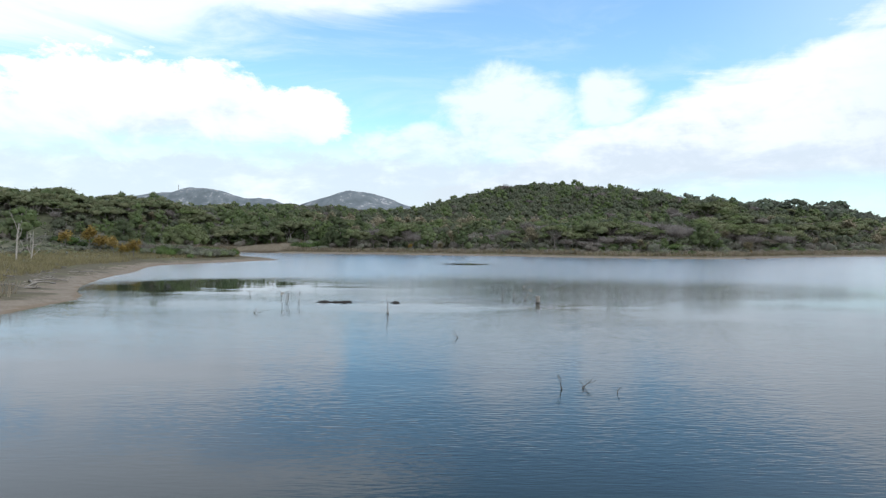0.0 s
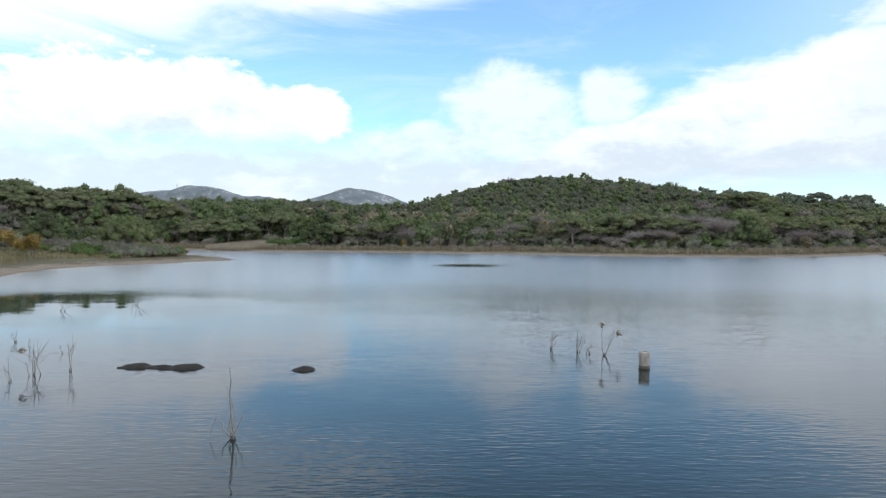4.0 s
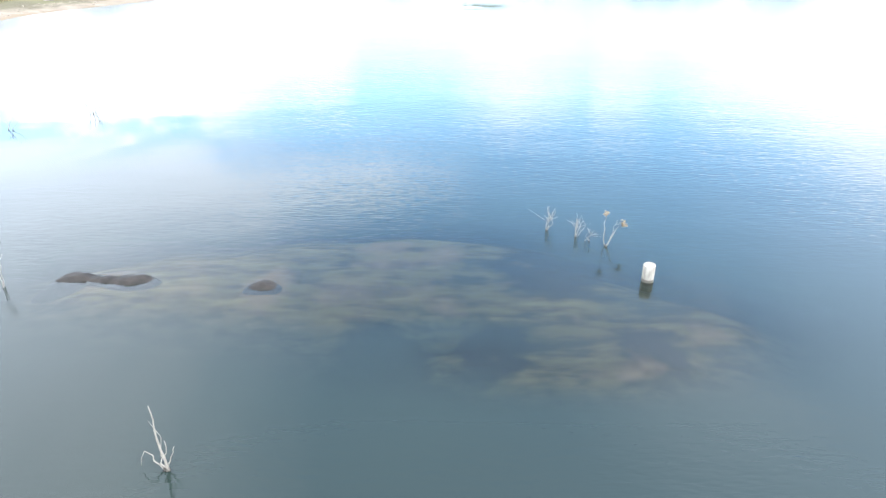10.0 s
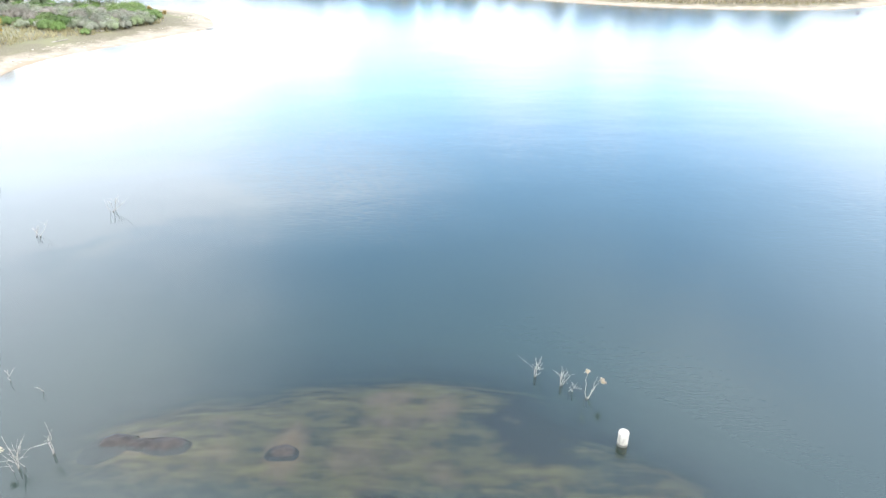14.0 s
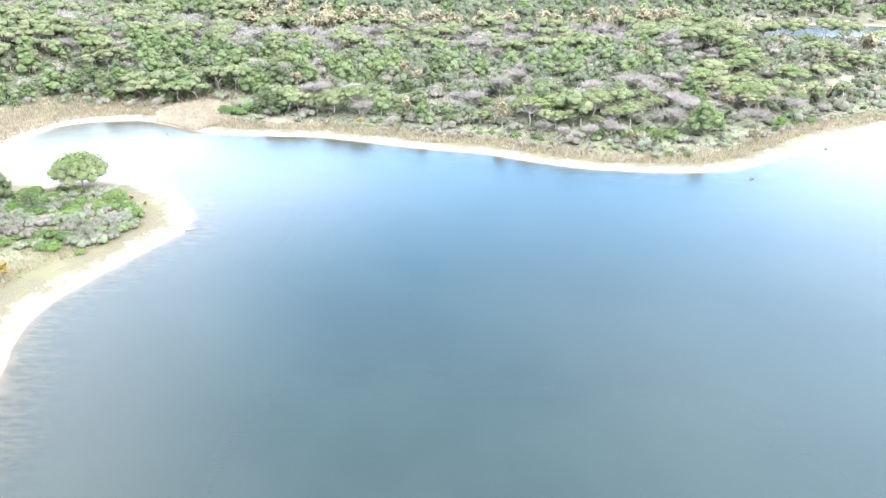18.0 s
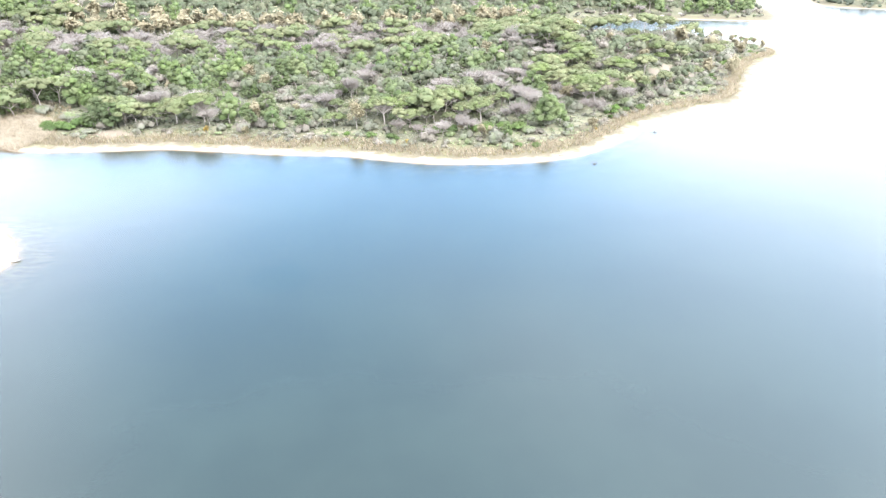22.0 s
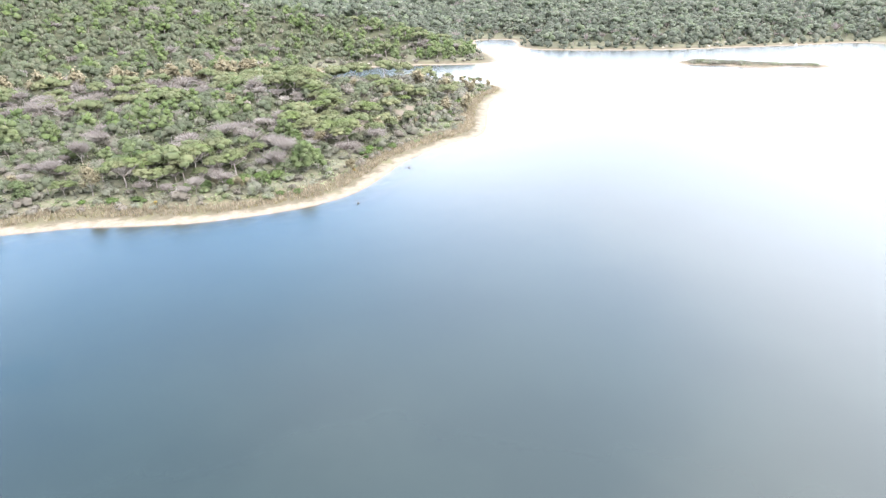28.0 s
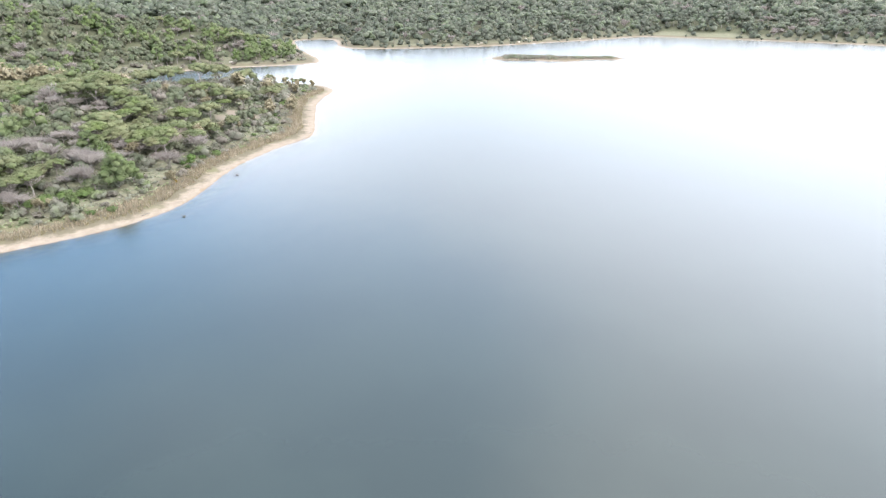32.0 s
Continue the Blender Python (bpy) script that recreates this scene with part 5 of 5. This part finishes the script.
# the tall snag close to the path
build_snag(-6.9, 73.1, [
    {"p": [(0.25, 0, 0), (0.2, 0.05, 0.5), (0.15, 0, 1.0), (0.1, 0.1, 1.5), (0.12, 0.1, 2.0), (0.08, 0.1, 2.6)], "r": 0.05},
    {"p": [(0.2, 0.1, 0), (0.38, 0.1, 0.5), (0.62, 0.05, 1.0)], "r": 0.028},
    {"p": [(0.15, 0.0, 0), (-0.1, 0.1, 0.32), (-0.42, 0.1, 0.75), (-0.62, 0.05, 0.15)], "r": 0.03},
    {"p": [(0.3, 0.0, 0), (0.12, -0.1, 0.35), (0.3, 0.1, 0.7), (0.25, 0.2, 1.1)], "r": 0.032},
    {"p": [(0.05, 0.3, 0), (0.0, 0.25, 0.4), (0.1, 0.2, 1.2), (-0.1, 0.2, 1.9)], "r": 0.022},
], label="tall bleached dead stem with broken side shoots standing in the water", seed=4)
# thicket by the pipe, with two withered tufts
snag_with_branches(8.0, 92.0, 4, 1.6, 0.5, 11)
snag_with_branches(9.5, 91.2, 5, 1.6, 0.6, 13)
snag_with_branches(10.2, 90.6, 3, 1.1, 0.6, 15)
build_snag(11.0, 89.9, [
    {"p": [(0, 0, 0), (0.2, 0, 0.5), (0.45, 0.05, 0.9), (0.62, 0.05, 1.25)], "r": 0.035},
    {"p": [(-0.05, 0.1, 0), (-0.1, 0.2, 0.7), (-0.15, 0.3, 1.3), (-0.05, 0.35, 1.75)], "r": 0.028},
    {"p": [(0.05, 0.05, 0), (0.35, 0.2, 0.8), (0.55, 0.3, 1.5)], "r": 0.02},
], label="leaning dead shrub with two withered yellow leaf tufts", tufts_at=[((0.8, 0.05, 1.35), 0.3), ((-0.1, 0.35, 1.85), 0.22)], seed=17)
snag_with_branches(-20.8, 83.6, 7, 2.1, 0.9, 19, [((-0.7, 0.1, 1.3), 0.3)])
snag_with_branches(-19.6, 84.8, 3, 2.1, 0.5, 21)
for sx, sy, sn, sh, sp, sd in ((-28.8, 94.0, 3, 0.9, 0.35, 23), (-26.0, 91.0, 1, 0.9, 0.3, 24), (-23.2, 90.0, 1, 0.7, 0.3, 25),
                               (-32.0, 118.0, 5, 1.6, 1.3, 26), (-36.4, 112.0, 4, 1.3, 1.2, 27), (-49.5, 126.0, 3, 2.0, 0.8, 28),
                               (-46.0, 115.0, 4, 2.2, 1.0, 29), (-40.0, 75.0, 4, 1.2, 1.0, 30), (-21.0, 82.0, 2, 1.2, 0.3, 31),
                               (-22.0, 73.0, 3, 0.7, 1.2, 32), (1.0, 55.5, 2, 0.8, 0.5, 33)):
    snag_with_branches(sx, sy, sn, sh, sp, sd)
snag_with_branches(6.7, 36.8, 2, 1.0, 0.5, 35, label="thin dark dead twigs standing in the water", r=0.018, mat=M_WET_WOOD)
snag_with_branches(8.0, 37.2, 3, 0.8, 0.8, 36, label="thin dark dead twigs standing in the water", r=0.018, mat=M_WET_WOOD)
snag_with_branches(9.6, 36.0, 1, 0.35, 0.3, 37, label="thin dark dead twigs standing in the water", r=0.015, mat=M_WET_WOOD)


# ---- things on the shore ----
def build_dead_tree(x, y, h, seed, label):
    rng = np.random.RandomState(seed)
    ob = tagged(new("dead_tree"), label, "dead tree")
    ob.matrix_basis = pose(x, y, float(ground_height([x], [y])[0]))
    part("trunk", mesh_of("trunk", *limb(rng, (0, 0, -0.4), (0.7, 0, h * 0.9), 0.22, 0.07, 0.02, 6, 8), True), M_BLEACHED, ob)
    for i in range(7):
        s = np.array([0.7 * 0.1 * i, 0, h * (0.1 + 0.1 * i)])
        e = s + np.array([rng.normal(0.6, 1.6), rng.normal(0, 1.2), h * rng.uniform(0.2, 0.5)])
        part("bough", mesh_of("bough", *limb(rng, s, e, 0.09, 0.02, 0.1, 5, 6), True), M_BLEACHED, ob)
        for _ in range(2):
            a = s + (e - s) * rng.uniform(0.4, 0.9)
            part("twig", mesh_of("twig", *limb(rng, a, a + rng.normal(0, 0.8, 3) + (0, 0, 0.5), 0.035, 0.008, 0.1, 4, 4), True), M_BLEACHED, ob)


build_dead_tree(-106.5, 158, 10.5, 91, "tall bleached dead tree with bare boughs on the grassy bank")
build_dead_tree(-111.5, 171, 7.5, 93, "leaning bleached dead tree on the grassy bank")


def build_driftwood(x, y, length, yaw, seed, label="grey driftwood log lying on the sandy shore", z=None):
    rng = np.random.RandomState(seed)
    ob = tagged(new("driftwood"), label, "driftwood", "driftwood on the shore")
    z = max(0.0, float(ground_height([x], [y])[0])) if z is None else z
    ob.matrix_basis = pose(x, y, z, 0, 0, yaw)
    part("log", mesh_of("log", *limb(rng, (-length / 2, 0, 0.08), (length / 2, 0, 0.22), 0.17, 0.09, 0.05, 6, 8), True), M_DEAD, ob)
    for i in range(4):
        a = np.array([rng.uniform(-0.4, 0.45) * length, 0, 0.2])
        part("branch", mesh_of("branch", *limb(rng, a, a + np.array([rng.normal(0, 0.25) * length, rng.normal(0, 0.22) * length, rng.uniform(0.1, 0.14) * length]), 0.07, 0.02, 0.1, 4, 5), True), M_DEAD, ob)


for dx, dy, dl, dyaw, ds in ((-70, 112, 6, 20, 1), (-74, 119, 5, -30, 2), (-66, 104, 5, 70, 3), (-80, 140, 6, 10, 4), (-63, 97, 3, -10, 5),
                             (-64.8, 240.2, 3.2, 15, 6), (-67.5, 237.2, 2.6, 30, 7), (-91, 214, 4, 60, 8), (-88, 226, 3, 20, 9),
                             (244, 341.5, 4, 20, 10), (120, 286, 3, 5, 11),
                             (-76.5, 121, 4, 5, 12), (-70.5, 108, 3.5, -50, 13), (-82, 131, 5, -15, 14), (-86, 127, 4, 35, 15), (-79, 113, 4.5, 12, 16),
                             (-90, 150, 4, -40, 17), (-68, 98, 3, 40, 18), (-72, 90, 3.6, -20, 19), (256, 350, 3, 40, 20), (-6, 332, 2.5, 10, 21)):
    build_driftwood(dx, dy, dl, dyaw, 200 + ds)


def build_stump(x, y, r, seed, label):
    rng = np.random.RandomState(seed)
    ob = tagged(new("drowned_stump"), label, "stump", "drowned stumps")
    ob.matrix_basis = pose(x, y, 0)
    for i in range(7):
        a = i * 0.9 + rng.rand()
        part("root", mesh_of("root", *limb(rng, (0.25 * math.cos(a), 0.25 * math.sin(a), -0.3), (r * math.cos(a), r * math.sin(a), rng.uniform(0.1, 0.75)), 0.13, 0.03, 0.12, 4, 5), True), M_WET_WOOD, ob)
    part("bole", mesh_of("bole", *limb(rng, (0, 0, -0.4), (0.2, 0.1, 0.55), 0.34, 0.2, 0.03, 4, 9), True), M_WET_WOOD, ob)


build_stump(128.5, 274.0, 1.3, 301, "dark tangled stump standing in the shallows")
build_stump(175.0, 307.0, 1.9, 302, "dark tangled branches drowned near the beach")
build_stump(-107.0, 346.0, 1.2, 303, "dark tangled stump in the cove")
build_stump(-79.0, 263.0, 0.9, 304, "small dark stump off the spit")


def build_boulders(cx, cy, n, spread, seed, label):
    rng = np.random.RandomState(seed)
    for i in range(n):
        x, y = cx + rng.normal(0, spread), cy + rng.normal(0, spread * 0.3)
        d = float(shore_distance([x], [y])[0])
        if d < 1:
            continue
        v, f = lathe([(0.05, -0.4), (0.8, -0.3), (1.0, 0.2), (0.7, 0.6), (0.05, 0.75)], 9, rng, 0.16)
        ob = thing("boulder", mesh_of("boulder", v * rng.uniform(0.8, 2.2) * np.array([1.3, 0.9, 0.8]), f), M_STONE, label, "rock", "rocks on the far shore")
        ob.matrix_basis = pose(x, y, float(ground_height([x], [y])[0]), 0, 0, rng.uniform(0, 180))


build_boulders(390, 696, 9, 30, 401, "pale boulder on the far lagoon shore")
build_boulders(900, 612, 12, 50, 402, "pale boulder among scrub on the far shore")
build_boulders(1050, 545, 8, 40, 403, "pale boulder among scrub on the far shore")


def build_shore_stones():
    """Pale stones and broken wood scattered along the western beach."""
    rng = np.random.RandomState(71)
    pts = jitter_grid(-112, -58, 92, 268, 1.5, 72)[0]
    d = shore_distance(pts[:, 0], pts[:, 1])
    keep = (d > 1.5) & (d < 9) & (value_noise(pts[:, 0], pts[:, 1], 7, 73) + 0.35 * rng.rand(len(pts)) > 0.78)
    pts, d = pts[keep], d[keep]
    z = ground_height(pts[:, 0], pts[:, 1], d)
    base, f = ball(1)
    pieces = []
    for (x, y), zz in zip(pts, z):
        a, k = rng.uniform(0, 6.283), rng.uniform(0.08, 0.30)
        v = base * rng.uniform(0.75, 1.2, (len(base), 1)) * k * np.array([rng.uniform(0.9, 3.2), 1.0, 0.5])
        v = np.stack([v[:, 0] * math.cos(a) - v[:, 1] * math.sin(a), v[:, 0] * math.sin(a) + v[:, 1] * math.cos(a), v[:, 2]], 1)
        pieces.append((v + (x, y, zz + 0.1 * k), f))
    thing("shore_stones", mesh_of("shore_stones", *joined(pieces)), M_DRIFT, "pale stones and broken wood scattered on the beach", "stones", kind="stuff")


build_shore_stones()


def build_islet_scrub():
    rng = np.random.RandomState(99)
    rows = []
    for _ in range(340):
        u, o = rng.rand(), rng.normal(0, 8.0)
        x, y = 690 + 84 * u + o * 0.75, 496 - 102 * u + o * 0.62
        if shore_distance([x], [y])[0] > 3.5:
            rows.append((x, y, float(ground_height([x], [y])[0]), rng.uniform(0.45, 1.35) * (1.35 if u < 0.5 else 1.0)))
    crown, wood = scatter("maquis_bush", np.array(rows))
    ob = thing("islet_scrub", soft_mesh("islet_scrub", crown), M_MAQUIS, "grey-green scrub covering the small island", "scrub", kind="stuff")
    part("stems", mesh_of("stems", *wood), M_BARK, ob)["kind"] = "stuff"


build_islet_scrub()


def build_islet_grass():
    p, q = jitter_grid(672, 800, 372, 512, 2.2, 91)
    d = shore_distance(p[:, 0], p[:, 1])
    keep = (d > 1.6) & (q[:, 0] < 0.8) & (p[:, 1] < 540)
    p, d = p[keep], d[keep]
    blades("islet_grass", p, ground_height(p[:, 0], p[:, 1], d), 1.5, 9, M_TAN, "dry tan grass round the scrub of the small island", 93)


build_islet_grass()


def build_mast():
    """The mast on the far ridge."""
    ob = tagged(new("radio_mast"), "thin lattice mast on the far mountain ridge", "mast")
    ob.matrix_basis = pose(-1790, 4270, 306)
    for a in range(3):
        x, y = 3 * math.cos(a * 2.09), 3 * math.sin(a * 2.09)
        part("leg", mesh_of("leg", *tube([(x, y, -30), (x * 0.3, y * 0.3, 46)], [0.9, 0.6], 5)), M_STONE, ob)
    for z in range(0, 44, 11):
        part("brace", mesh_of("brace", *tube([(-3, 0, z), (3, 0, z + 5)], [0.5, 0.5], 4)), M_STONE, ob)


build_mast()
